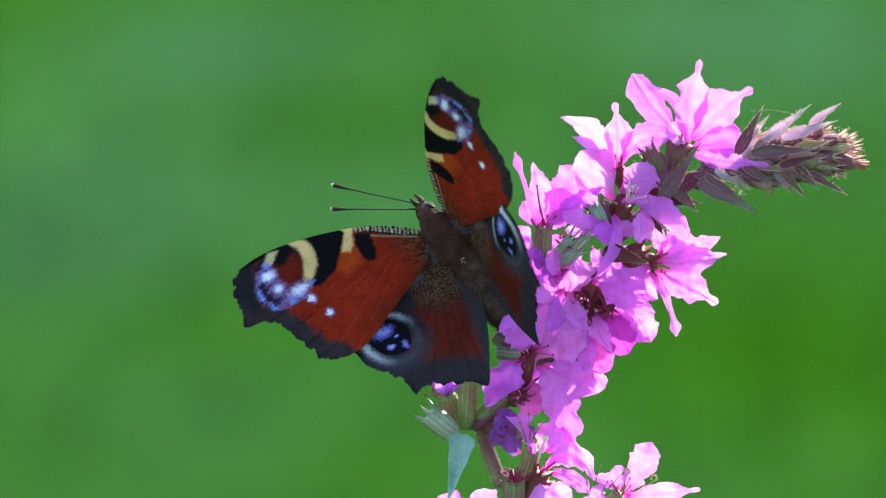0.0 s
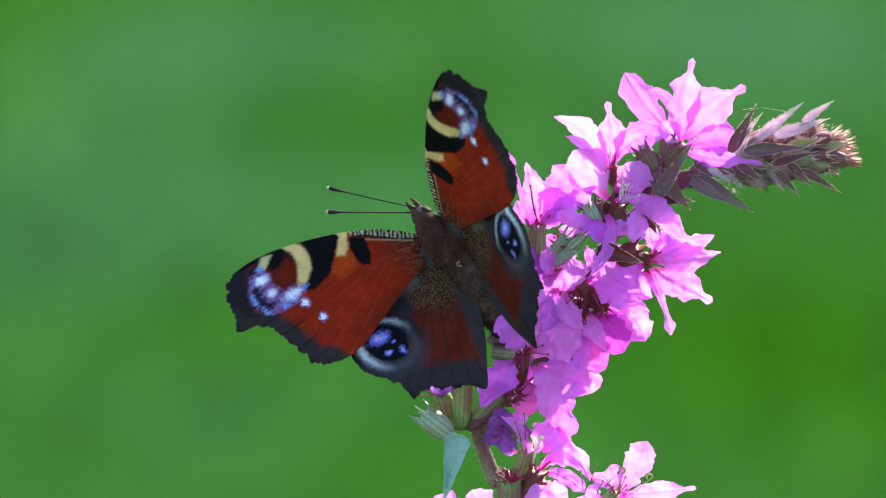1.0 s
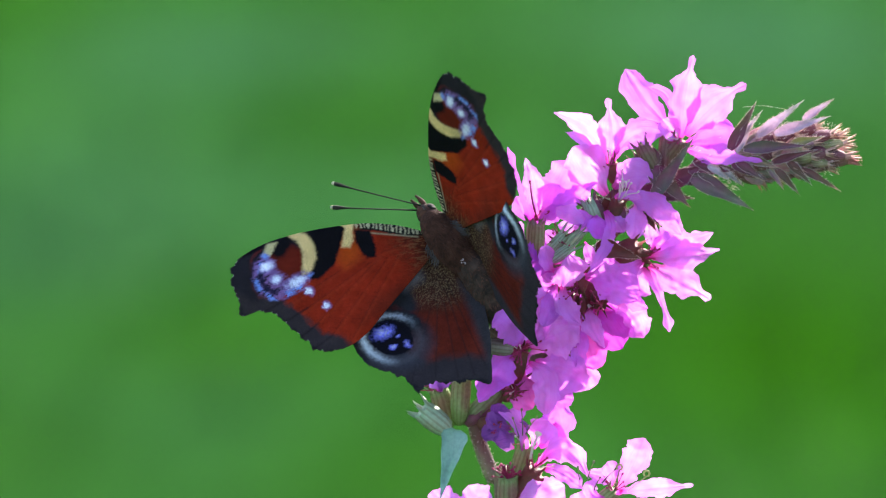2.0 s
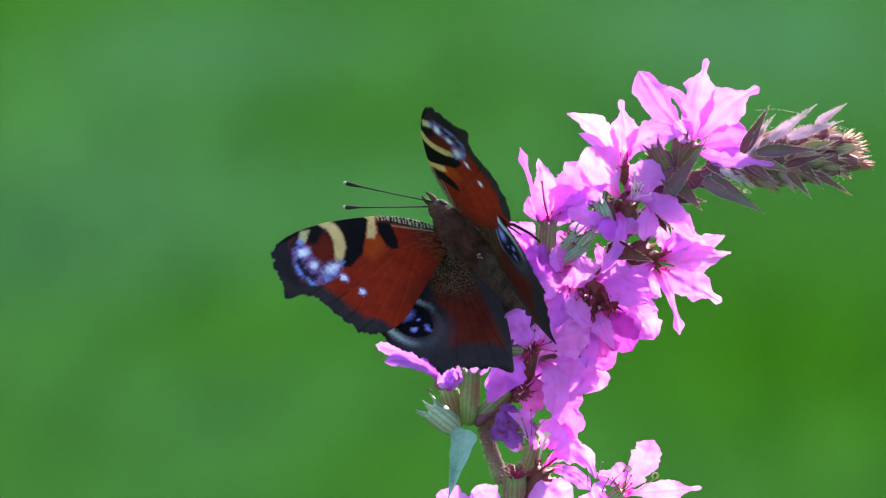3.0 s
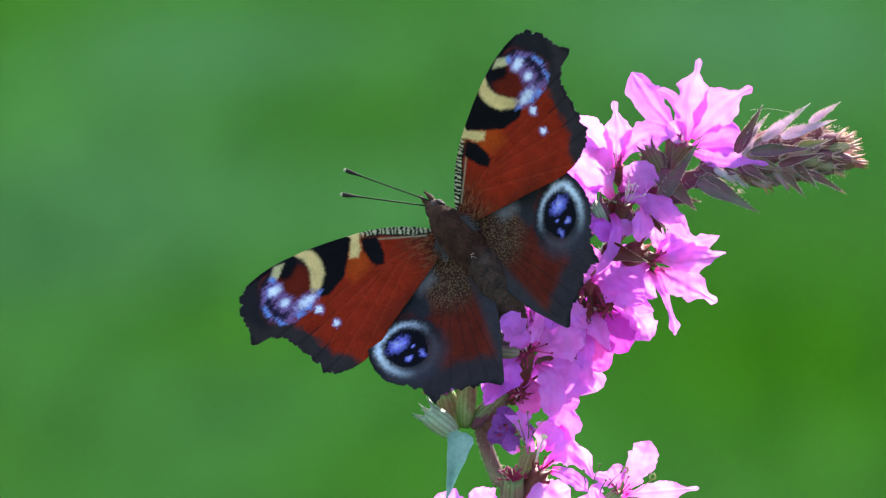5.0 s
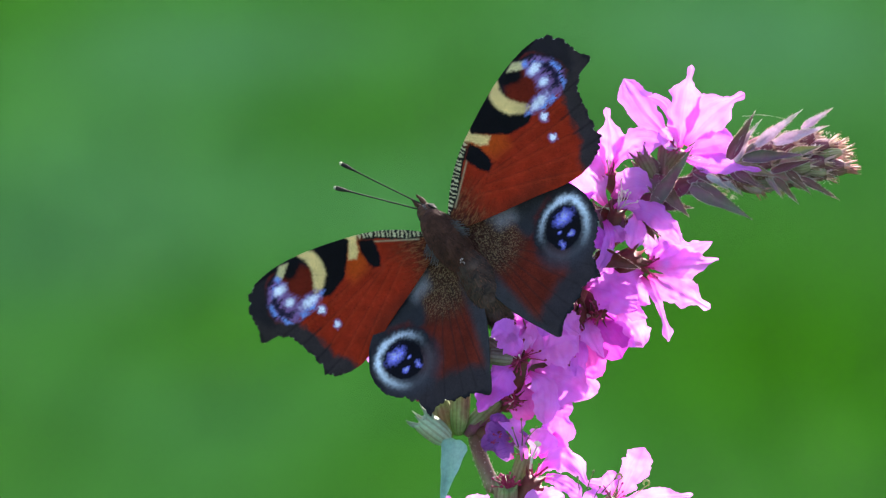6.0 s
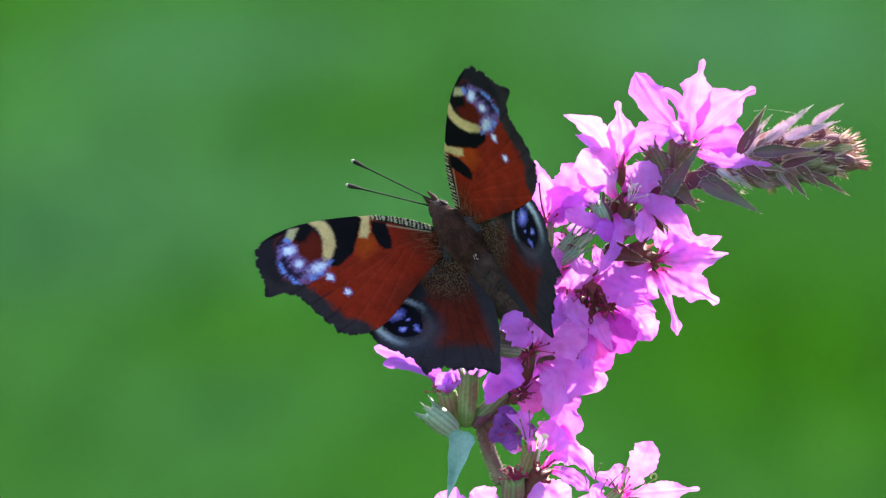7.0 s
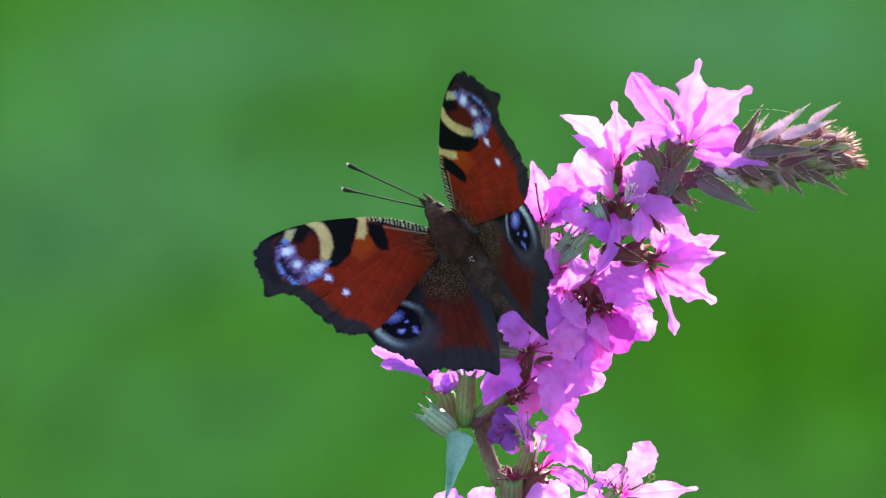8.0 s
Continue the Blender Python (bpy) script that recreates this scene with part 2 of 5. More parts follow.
# ---- lawn ----
def build_lawn():
    rng = np.random.default_rng(5)
    xs = np.concatenate([np.linspace(-600, -8, 12), np.linspace(-6, 6, 49), np.linspace(8, 600, 12)])
    ys = np.concatenate([np.linspace(-600, -4, 12), np.linspace(-3, 11, 57), np.linspace(14, 900, 14)])
    verts, faces = [], []
    for y in ys:
        for x in xs:
            verts.append((x, y, 0.012 * noise.noise((x * 0.8, y * 0.8, 0))))
    w = len(xs)
    for j in range(len(ys) - 1):
        for i in range(w - 1):
            faces.append((j * w + i, j * w + i + 1, (j + 1) * w + i + 1, (j + 1) * w + i))
    ground = new("ground", mesh_of("ground", verts, faces, LAWN))
    tagged(ground, "wide mown green lawn with soft lighter patches", "lawn", kind="structure")
    # blades where the view falls on the lawn
    n = 60000
    x, y = rng.normal(0, 1.6, n), rng.normal(3.6, 2.2, n)
    h, lean, turn = rng.uniform(0.018, 0.045, n), rng.uniform(0.1, 0.7, n), rng.uniform(0, 6.283, n)
    wd = rng.uniform(0.0012, 0.0028, n)
    dx, dy = np.cos(turn), np.sin(turn)
    z0 = np.full(n, -0.014)
    V = np.empty((n, 5, 3))
    V[:, 0] = np.stack([x - dy * wd, y + dx * wd, z0], 1)
    V[:, 1] = np.stack([x + dy * wd, y - dx * wd, z0], 1)
    mx, my, mz = x + dx * lean * h * 0.3, y + dy * lean * h * 0.3, h * 0.6
    V[:, 2] = np.stack([mx + dy * wd * 0.8, my - dx * wd * 0.8, mz], 1)
    V[:, 3] = np.stack([mx - dy * wd * 0.8, my + dx * wd * 0.8, mz], 1)
    V[:, 4] = np.stack([x + dx * lean * h, y + dy * lean * h, h * (1 - 0.3 * lean)], 1)
    base = np.arange(n)[:, None] * 5
    F = [tuple(f) for f in (base + [0, 1, 2, 3])] + [tuple(f) for f in (base + [3, 2, 4])]
    blades = new("grass", mesh_of("grass", V.reshape(-1, 3), F, BLADES, smooth=False))
    tagged(blades, "short green grass blades growing on the lawn", "grass", kind="stuff")


build_lawn()

# ---- purple loosestrife ----
def st(px, py, z=0.0):
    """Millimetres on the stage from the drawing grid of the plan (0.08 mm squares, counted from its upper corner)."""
    return Vector(((px - 784) * 0.08, (441 - py) * 0.08, z))


FOOT_TOP = st(908, 900, -9)
FOOT = FOOT_TOP + Vector((0, -ca, -sa)) * ((1000 + FOOT_TOP.y * ca + FOOT_TOP.z * sa) + 12)
plant = new("purple_loosestrife")
tagged(plant, "purple loosestrife spike with pink crumpled flowers, growing from the lawn", "flower")
plant.matrix_world = STAGE @ Matrix.Translation(FOOT * MM)
PLANT_REST = plant.matrix_world.copy()


def on_plant(p):
    return (Vector(p) - FOOT) * MM


SPINE = curve_points([FOOT, FOOT_TOP + Vector((6, -300, -75)), FOOT_TOP + Vector((1, -60, -12)), FOOT_TOP, st(893, 850, -9), st(872, 795, -9),
                      st(862, 748, -9), st(885, 695, -9.5), st(950, 600, -10), st(1020, 515, -10), st(1100, 425, -10),
                      st(1180, 345, -9), st(1270, 295, -8), st(1360, 278, -7), st(1440, 270, -6), st(1510, 266, -6)], 8)
rad = [1.2 - 0.6 * min(1, max(0, (i - 16) / (len(SPINE) - 17))) for i in range(len(SPINE))]
v, f = tube([p - FOOT for p in SPINE], rad, 12, ribs=4, rib=0.08)
part("stem", mesh_of("stem", scaled(v), f, STEM), plant, label="reddish-brown ribbed stem with fine hairs")


# half width along a petal, from its claw to its end
SHAPES = {
    "round": ((0, 0.16), (0.12, 0.26), (0.35, 0.78), (0.6, 1.0), (0.8, 0.9), (0.93, 0.58), (1, 0.06)),
    "point": ((0, 0.16), (0.12, 0.28), (0.35, 0.82), (0.55, 1.0), (0.75, 0.74), (0.9, 0.30), (1, 0.03)),
    "knob": ((0, 0.16), (0.1, 0.28), (0.3, 0.80), (0.5, 1.0), (0.68, 0.84), (0.79, 0.34), (0.85, 0.17), (0.92, 0.22), (0.97, 0.22), (1, 0.04)),
    "strap": ((0, 0.45), (0.2, 0.75), (0.5, 1.0), (0.8, 0.82), (1, 0.06)),
    "drop": ((0, 0.85), (0.3, 0.95), (0.6, 0.40), (0.74, 0.42), (0.88, 1.0), (1, 0.08)),
}


def petal_mesh(mid, tip, width, rng, mat, shape="round", crumple=1.0, cup=0.0):
    """A thin crumpled petal from the origin over mid to tip (mm): narrow claw, broad wavy blade."""
    mid, tip = Vector(mid), Vector(tip)
    ctrl = mid * 2 - tip * 0.5
    nu, nv = 30, 15
    knots = SHAPES[shape]
    tilt, twist = rng.uniform(-0.30, 0.30), rng.uniform(-0.35, 0.35)
    ph = [rng.uniform(0, 6.28) for _ in range(6)]
    off = rng.uniform(0, 100)
    length = mid.length + (tip - mid).length
    verts, uvs, faces = [], [], []
    for i in range(nu + 1):
        s = i / nu
        p = ctrl * (2 * s * (1 - s)) + tip * (s * s)
        way = (ctrl * (2 - 4 * s) + tip * (2 * s)).normalized()
        face = Vector((0.1, 0.15, 1)) - way * way.dot(Vector((0.1, 0.15, 1)))
        face = face.normalized() if face.length > 0.05 else way.orthogonal().normalized()
        side = way.cross(face)
        turn = tilt + twist * s
        across = side * math.cos(turn) + face * math.sin(turn)
        up = face * math.cos(turn) - side * math.sin(turn)
        for (s0, w0), (s1, w1) in zip(knots, knots[1:]):
            if s0 <= s <= s1:
                k = (s - s0) / (s1 - s0)
                w = w0 + (w1 - w0) * k * k * (3 - 2 * k)
        w *= width * 0.5
        for k in range(nv):
            a = (k / (nv - 1)) * 2 - 1
            edge = math.copysign(1, a)
            ragged = 1 + max(crumple, 1.1) * abs(a) * (0.30 * noise.noise((s * length * 0.5 + off, 3 * edge, 1)) + 0.20 * noise.noise((s * length * 1.7 + off, 9 * edge, 1)))
            q = Vector((s * length * 0.42 + off, a * w * 0.42, off))
            lift = cup * w * a * a
            lift += crumple * width * (0.16 * noise.noise(q) + 0.06 * noise.noise(q * 2.4) + 0.018 * noise.noise(q * 5.5)) * min(1, 0.15 + 1.4 * s)
            lift += crumple * width * 0.05 * a * a * math.sin(14 * s + ph[3] + (2 if a > 0 else 0)) * s
            lift -= 0.035 * width * math.exp(-(a * 6) ** 2)
            lift += 0.009 * width * math.sin(a * 11 + ph[4] + 1.5 * noise.noise((s * 3 + off, 0, 5))) * min(1, s * 2)
            verts.append(p + across * (a * w * ragged) + up * lift)
            uvs.append(((a + 1) / 2, s))
    for i in range(nu):
        for k in range(nv - 1):
            q = i * nv + k
            faces.append((q, q + 1, q + nv + 1, q + nv))
    return mesh_of("petal", scaled(verts), faces, mat, uvs)


def toothed(pts, radii, sides, ribs, teeth, long, spread):
    """A ribbed tube whose mouth runs out into narrow teeth."""
    way = (pts[-1] - pts[-2]).normalized()
    v, f = tube(pts + [pts[-1] + way * 0.05, pts[-1] + way * 0.1], radii + [radii[-1], radii[-1] * 0.8], sides, ribs=ribs, rib=0.07)
    n = len(v)
    for k in range(0, sides, sides // teeth):
        for back, share in ((1, 1.0), (2, 0.45)):
            i = n - back * sides + k
            o = (v[i] - pts[-1])
            o = (o - way * o.dot(way)).normalized()
            v[i] = v[i] + way * (long * share) + o * (spread * share)
    return v, f


def calyx_mesh(root, mouth, width, mat=None, teeth=6, long=1.5, spread=0.9):
    """A ribbed tube from root to mouth (mm, both from the mouth's place) with narrow teeth."""
    way = Vector(mouth) - Vector(root)
    pts = [Vector(root) + way * s for s in (0, 0.12, 0.35, 0.65, 0.9, 1.0)]
    r = [width * k * 0.5 for k in (0.35, 0.75, 0.95, 1.0, 0.95, 0.88)]
    v, f = toothed(pts, r, 24, 12, teeth, long, spread)
    return mesh_of("flower", scaled(v), f, mat or GREEN, [((i % 24) / 24, (i // 24) / 8) for i in range(len(v))])


def stamen_mesh(way, length, rng, mat):
    side = way.orthogonal().normalized() * rng.uniform(-0.5, 0.5)
    pts = [way * (length * s) + side * (length * s * s) for s in (0, 0.25, 0.5, 0.75, 1)]
    end = pts[-1]
    pts += [end + way * q for q in (0.08, 0.25, 0.42, 0.5)]
    v, f = tube(pts, [0.10, 0.09, 0.08, 0.07, 0.06, 0.11, 0.18, 0.13, 0.05], 7)
    return mesh_of("stamen", scaled(v), f, mat)


R, P, K, S, D = "round", "point", "knob", "strap", "drop"


def flower(centre, z, petals, root=None, calyx_width=2.4, stamens=7, spread=0.5, facing=(0, 0, 1), mat=None, calyx_mat=None, seed=0, reach=(1.0, 2.6), pale=0.06, crumple=1.3):
    """petals: (base, middle, end) on the plan, width there, shape, depth of middle and end from the centre in mm."""
    rng = random.Random(seed)
    c = st(*centre, z)
    r = st(*root, z - 3) if root else c + Vector((-2, -4, -5))
    ob = part("flower", calyx_mesh(r - c, Vector((0, 0, -0.4)), calyx_width, calyx_mat), plant, on_plant(c))
    for base, middle, end, w, shape, dm, de, *hot in petals:
        o = st(*base, z + rng.uniform(-0.3, 0.3))
        part("petal", petal_mesh(st(*middle, z + dm) - o, st(*end, z + de) - o, w * 0.093, rng, mat or (PETAL_HOT if hot else PETAL), shape, crumple * rng.uniform(0.75, 1.2), rng.uniform(-0.12, 0.2)), ob, (o - c) * MM)
    face = Vector(facing).normalized()
    for k in range(stamens):
        way = (face + Vector((rng.uniform(-1, 1) * spread, rng.uniform(-1, 1) * spread, rng.uniform(-0.2, 0.2)))).normalized()
        part("stamen", stamen_mesh(way, rng.uniform(*reach), rng, PALE_FILAMENT if rng.random() < pale else FILAMENT), ob)
    return ob


flower((1230, 250), -5, [((1232, 245), (1240, 175), (1257, 99), 54, K, 0, 0), ((1243, 242), (1288, 190), (1350, 151), 60, K, -0.3, -0.5), ((1218, 228), (1172, 180), (1137, 121), 50, R, -0.5, -1),
                         ((1220, 205), (1206, 168), (1178, 155), 18, S, -0.5, -0.8), ((1243, 256), (1290, 242), (1330, 238), 52, R, 0.3, 0.2), ((1238, 264), (1292, 276), (1375, 289), 34, K, 1.2, 4.4),
                         ((1232, 255), (1214, 232), (1200, 212), 34, R, 0.6, 0.6)], root=(1190, 300), facing=(-0.6, 0.2, 0.6), calyx_mat=BUD_DARK, stamens=5, seed=1, crumple=0.5)
flower((1105, 292), -5, [((1105, 290), (1110, 235), (1103, 173), 44, K, 0, 0.5), ((1100, 290), (1072, 232), (1008, 197), 38, P, -0.5, -0.5), ((1095, 292), (1062, 252), (1028, 233), 15, S, 0.5, 0.5),
                         ((1100, 345), (1070, 300), (1045, 258), 66, R, 0.6, 0.3), ((1112, 285), (1150, 238), (1204, 238), 48, R, -0.2, -0.2), ((1112, 334), (1148, 312), (1182, 322), 60, P, 1.2, 1.2)],
       root=(1130, 330), facing=(0.3, 0.5, 0.7), calyx_mat=DARK, stamens=6, seed=2, crumple=0.6)
flower((972, 392), -6, [((967, 390), (947, 332), (925, 258), 15, D, 0, 0), ((975, 388), (970, 330), (957, 278), 36, P, 0, 0), ((985, 378), (1018, 330), (1040, 284), 62, R, -0.5, -0.5), ((980, 392), (1000, 358), (1015, 325), 50, R, 0.3, 0.6),
                        ((985, 388), (1035, 352), (1084, 324), 34, P, 1.2, 1.6), ((965, 396), (950, 372), (940, 345), 24, R, -1, -1.5), ((968, 398), (1000, 380), (1030, 368), 26, R, 1, 1)],
       root=(970, 455), calyx_width=2.4, facing=(0.2, 0.8, 0.4), stamens=4, seed=3)
flower((958, 448), -7, [((958, 446), (936, 420), (922, 390), 40, R, 0, 0), ((955, 446), (915, 420), (878, 395), 42, R, -1, -2), ((955, 450), (915, 445), (880, 440), 40, R, -1, -2)], root=(985, 470), stamens=0, seed=23)
flower((1120, 358), -3, [((1125, 352), (1178, 362), (1230, 418), 38, R, 1.5, 2.5), ((1152, 358), (1152, 388), (1143, 424), 36, R, 1.5, 2.5), ((1096, 374), (1102, 420), (1062, 486), 20, S, 3, 4), ((1075, 380), (1082, 400), (1078, 424), 34, R, 2, 3),
                         ((1068, 382), (1042, 382), (1008, 366), 28, R, 2, 2), ((1105, 385), (1118, 395), (1130, 412), 26, R, 1, 1), ((1076, 402), (1060, 388), (1034, 390), 28, R, 1, 1), ((1060, 428), (1066, 446), (1074, 468), 20, R, 0, 0), ((1090, 392), (1050, 400), (1012, 398), 26, R, -1, -1.5), ((1114, 352), (1135, 346), (1162, 352), 16, S, 1, 1)],
       root=(1100, 430), facing=(0.3, 0.8, 0.5), calyx_mat=DARK, stamens=8, reach=(2.5, 4.2), pale=1.0, seed=4)
flower((1168, 458), -5, [((1172, 456), (1232, 456), (1299, 448), 50, P, 1, 1.5), ((1172, 454), (1230, 438), (1288, 414), 40, P, 0, 0), ((1175, 470), (1225, 498), (1281, 533), 54, K, 1.5, 1.5), ((1170, 474), (1192, 525), (1208, 590), 22, D, 2, 2),
                         ((1176, 450), (1206, 428), (1238, 410), 46, R, -1, -1.5), ((1180, 446), (1180, 418), (1172, 392), 26, P, -1, -2), ((1164, 464), (1130, 474), (1094, 486), 52, R, 1.5, 2), ((1166, 476), (1152, 498), (1138, 524), 46, R, 1, 1.5)],
       root=(1110, 440), facing=(0.7, 0, 0.7), spread=0.9, calyx_mat=DARK, stamens=9, seed=5)
flower((1045, 512), -2, [((1046, 512), (1036, 484), (1036, 452), 58, R, 1, 1.5), ((1058, 490), (1102, 498), (1152, 532), 60, R, 1.5, 1), ((1005, 480), (992, 460), (990, 434), 32, R, 1, 1), ((1002, 475), (965, 466), (925, 452), 58, R, 0, 0),
                         ((1005, 505), (970, 506), (932, 496), 44, R, 0.5, 0.5), ((992, 515), (978, 560), (972, 612), 42, R, 0, 0), ((1008, 502), (996, 540), (984, 578), 32, R, 1.5, 1.5), ((1020, 502), (1026, 545), (1052, 576), 38, P, 2, 2.5)],
       root=(1060, 470), facing=(-0.2, -0.2, 1), spread=0.9, calyx_mat=DARK, stamens=8, seed=6)
flower((1075, 542), -5, [((1124, 520), (1146, 536), (1170, 548), 24, P, 2, 2), ((1112, 520), (1142, 558), (1162, 600), 44, R, 0, 0.5), ((1078, 546), (1096, 575), (1126, 618), 58, R, 1.5, 1, True), ((1066, 542), (1070, 574), (1092, 617), 32, P, 2.5, 3),
                         ((1095, 548), (1122, 575), (1148, 600), 34, P, 1, 1), ((1050, 545), (1062, 570), (1068, 596), 34, R, 1, 1, True)], root=(1060, 500), calyx_mat=DARK, stamens=7, spread=0.9, seed=7)
flower((943, 618), -2, [((942, 614), (927, 582), (899, 551), 46, R, 6, 8.5), ((932, 630), (906, 650), (868, 710), 52, R, 2, 3), ((955, 612), (1000, 592), (1048, 578), 74, R, 1, 1.5), ((958, 640), (984, 672), (986, 734), 44, R, 1.5, 1.5),
                        ((962, 596), (955, 590), (940, 580), 26, R, 1, 1), ((968, 640), (1012, 656), (1056, 690), 62, R, 0.5, 0.5)], root=(930, 680), stamens=22, spread=1.5, facing=(0.1, 0.1, 0.7), calyx_mat=DARK, reach=(1.4, 3.2), seed=8)
flower((1010, 640), -5, [((1040, 562), (1047, 610), (1040, 652), 30, S, 3, 3.5), ((1050, 568), (1068, 618), (1076, 655), 44, R, 0, 0, True), ((1000, 688), (1012, 702), (1036, 708), 34, R, 1, 1), ((1036, 600), (1030, 626), (1036, 652), 26, R, 0, 0),
                         ((948, 650), (944, 688), (962, 724), 50, R, 1, 1.5, True), ((1020, 650), (1050, 668), (1066, 690), 52, R, 0, 0)], root=(960, 640), calyx_mat=DARK, stamens=5, seed=9)
flower((797, 690), -7, [((786, 668), (722, 630), (668, 610), 22, R, -1, -2), ((788, 672), (735, 640), (684, 640), 22, R, 0, 0), ((790, 684), (740, 632), (716, 620), 30, R, -2, -3), ((797, 692), (794, 674), (783, 655), 28, R, 2, 2.5, True), ((800, 692), (806, 672), (818, 655), 26, R, 2, 2.5),
                        ((815, 668), (848, 654), (872, 648), 18, S, 1, 1), ((800, 686), (822, 645), (836, 622), 32, R, -2, -3), ((795, 686), (765, 640), (752, 612), 36, R, -2, -4)],
       root=(816, 756), calyx_width=2.9, stamens=9, spread=1.1, facing=(-0.5, 0.7, 0.5), reach=(1.6, 3.4), mat=PETAL_SHADE, seed=10)
flower((905, 755), -3, [((925, 758), (900, 748), (878, 742), 34, R, 1, 1), ((920, 762), (895, 765), (872, 770), 36, R, 1, 1.5), ((915, 755), (905, 735), (912, 715), 34, R, 0, 0), ((930, 765), (915, 775), (893, 778), 28, R, 2, 2), ((935, 768), (945, 755), (952, 748), 28, R, 0, 0)],
       root=(868, 748), mat=PETAL_OLD, calyx_mat=DARK, stamens=6, seed=11, crumple=2.2)
flower((950, 790), -4, [((948, 802), (938, 758), (903, 726), 20, S, 2.5, 3), ((945, 748), (936, 736), (930, 720), 30, R, 0, 0), ((930, 792), (916, 786), (903, 774), 24, R, 0, 0), ((975, 792), (1006, 755), (1004, 716), 54, R, 0, 0), ((998, 752), (1016, 772), (1028, 790), 15, D, 0.5, 0.5),
                        ((962, 792), (978, 768), (990, 746), 46, R, 1, 1)], root=(930, 850), calyx_width=2.4, stamens=7, facing=(0, 0.7, 0.6), reach=(1.4, 3.0), seed=12)
flower((964, 830), -3, [((965, 828), (1018, 796), (1060, 848), 40, P, 1, 1.5), ((975, 822), (1000, 802), (1030, 808), 30, R, 0, 0), ((985, 828), (1018, 838), (1050, 866), 28, S, 2, 2.5)], root=(930, 890), calyx_width=2.6, stamens=9, facing=(0.3, 0.6, 0.6), spread=0.9, calyx_mat=DARK, seed=13)
flower((1104, 872), -3, [((1112, 880), (1140, 822), (1161, 778), 44, R, 0, 0.5), ((1106, 862), (1082, 846), (1052, 838), 24, P, 0, 0), ((1108, 858), (1102, 836), (1094, 818), 30, R, 1, 1), ((1115, 872), (1180, 866), (1246, 862), 32, K, 1, 1), ((1095, 884), (1064, 872), (1078, 846), 26, P, 1, 1.5),
                         ((1100, 885), (1060, 892), (1020, 900), 44, R, 1, 1), ((1110, 885), (1130, 920), (1150, 960), 46, R, 1, 1)], root=(1040, 930), stamens=7, facing=(0, 0.6, 0.7), spread=0.8, reach=(1.6, 3.2), seed=14)
flower((905, 905), -3, [((905, 905), (868, 884), (848, 858), 44, R, 1, 1), ((918, 900), (970, 880), (1018, 860), 52, R, 1, 1.5), ((890, 905), (815, 888), (784, 866), 40, R, 0, 0), ((905, 910), (860, 930), (830, 960), 46, R, 1, 1), ((915, 910), (950, 930), (980, 960), 46, R, 1, 1)],
       root=(915, 960), stamens=0, seed=15)


# a long style with a pale round stigma, and dark curled stamens beside it
o = st(958, 812, -2)
v, f = tube([Vector((0, 0, 0)), Vector((0.3, 1.6, 0.4)), Vector((1.0, 3.2, 0.8)), Vector((1.05, 3.35, 0.8)), Vector((1.1, 3.6, 0.8)), Vector((1.15, 3.85, 0.8)), Vector((1.2, 3.95, 0.8))],
            [0.2, 0.19, 0.18, 0.42, 0.58, 0.42, 0.1], 10)
me = mesh_of("style", scaled(v), f, STIGMA)
me.materials.append(PALE_FILAMENT)
for q in me.polygons:
    q.material_index = int(max(q.vertices) < 40)
part("style", me, plant, on_plant(o), "pale style with a round cream-yellow stigma")
rng = random.Random(77)
for px, py, way in ((944, 770, (0.1, 1, 0.2)), (950, 768, (0.35, 1, 0.3)), (938, 772, (-0.3, 1, 0.4)), (1058, 850, (0.2, 0.8, 0.5)), (1084, 856, (0.6, 0.8, 0.4)), (1048, 858, (-0.4, 0.8, 0.5)), (1070, 868, (0, 0.4, 1))):
    part("stamen", stamen_mesh(Vector(way).normalized(), rng.uniform(2.6, 3.6), rng, ANTHER), plant, on_plant(st(px, py, -1)), "dark curved stamen with a round anther")


# olive anthers curled into rings on thin filaments, and a long red filament
for px, py, bx, by in ((1115, 828, 1104, 862), (1163, 840, 1128, 872)):
    o = st(px, py, -1)
    pts = [st(bx, by, -2) - o, (st(bx, by, -2) - o) * 0.45 + Vector((0.25, 0, 0.2))]
    pts += [Vector((0.42 * math.sin(a), -0.42 * math.cos(a), 0.15 * a)) for a in (0, 0.8, 1.6, 2.4, 3.2, 4.0, 4.8, 5.5)]
    v, f = tube(pts, [0.08, 0.08, 0.10, 0.15, 0.17, 0.17, 0.17, 0.16, 0.15, 0.1], 7)
    part("stamen", mesh_of("stamen", scaled(v), f, OLIVE), plant, on_plant(o), "olive-yellow curled anther")
o = st(977, 390, -2.5)
v, f = tube(curve_points([Vector((0, 0, 0)), st(968, 360, -2) - o, st(963, 318, -2.2) - o], 5), [0.13] * 9 + [0.10, 0.2], 6)
part("stamen", mesh_of("stamen", scaled(v), f, FILAMENT), plant, on_plant(o), "long red filament")


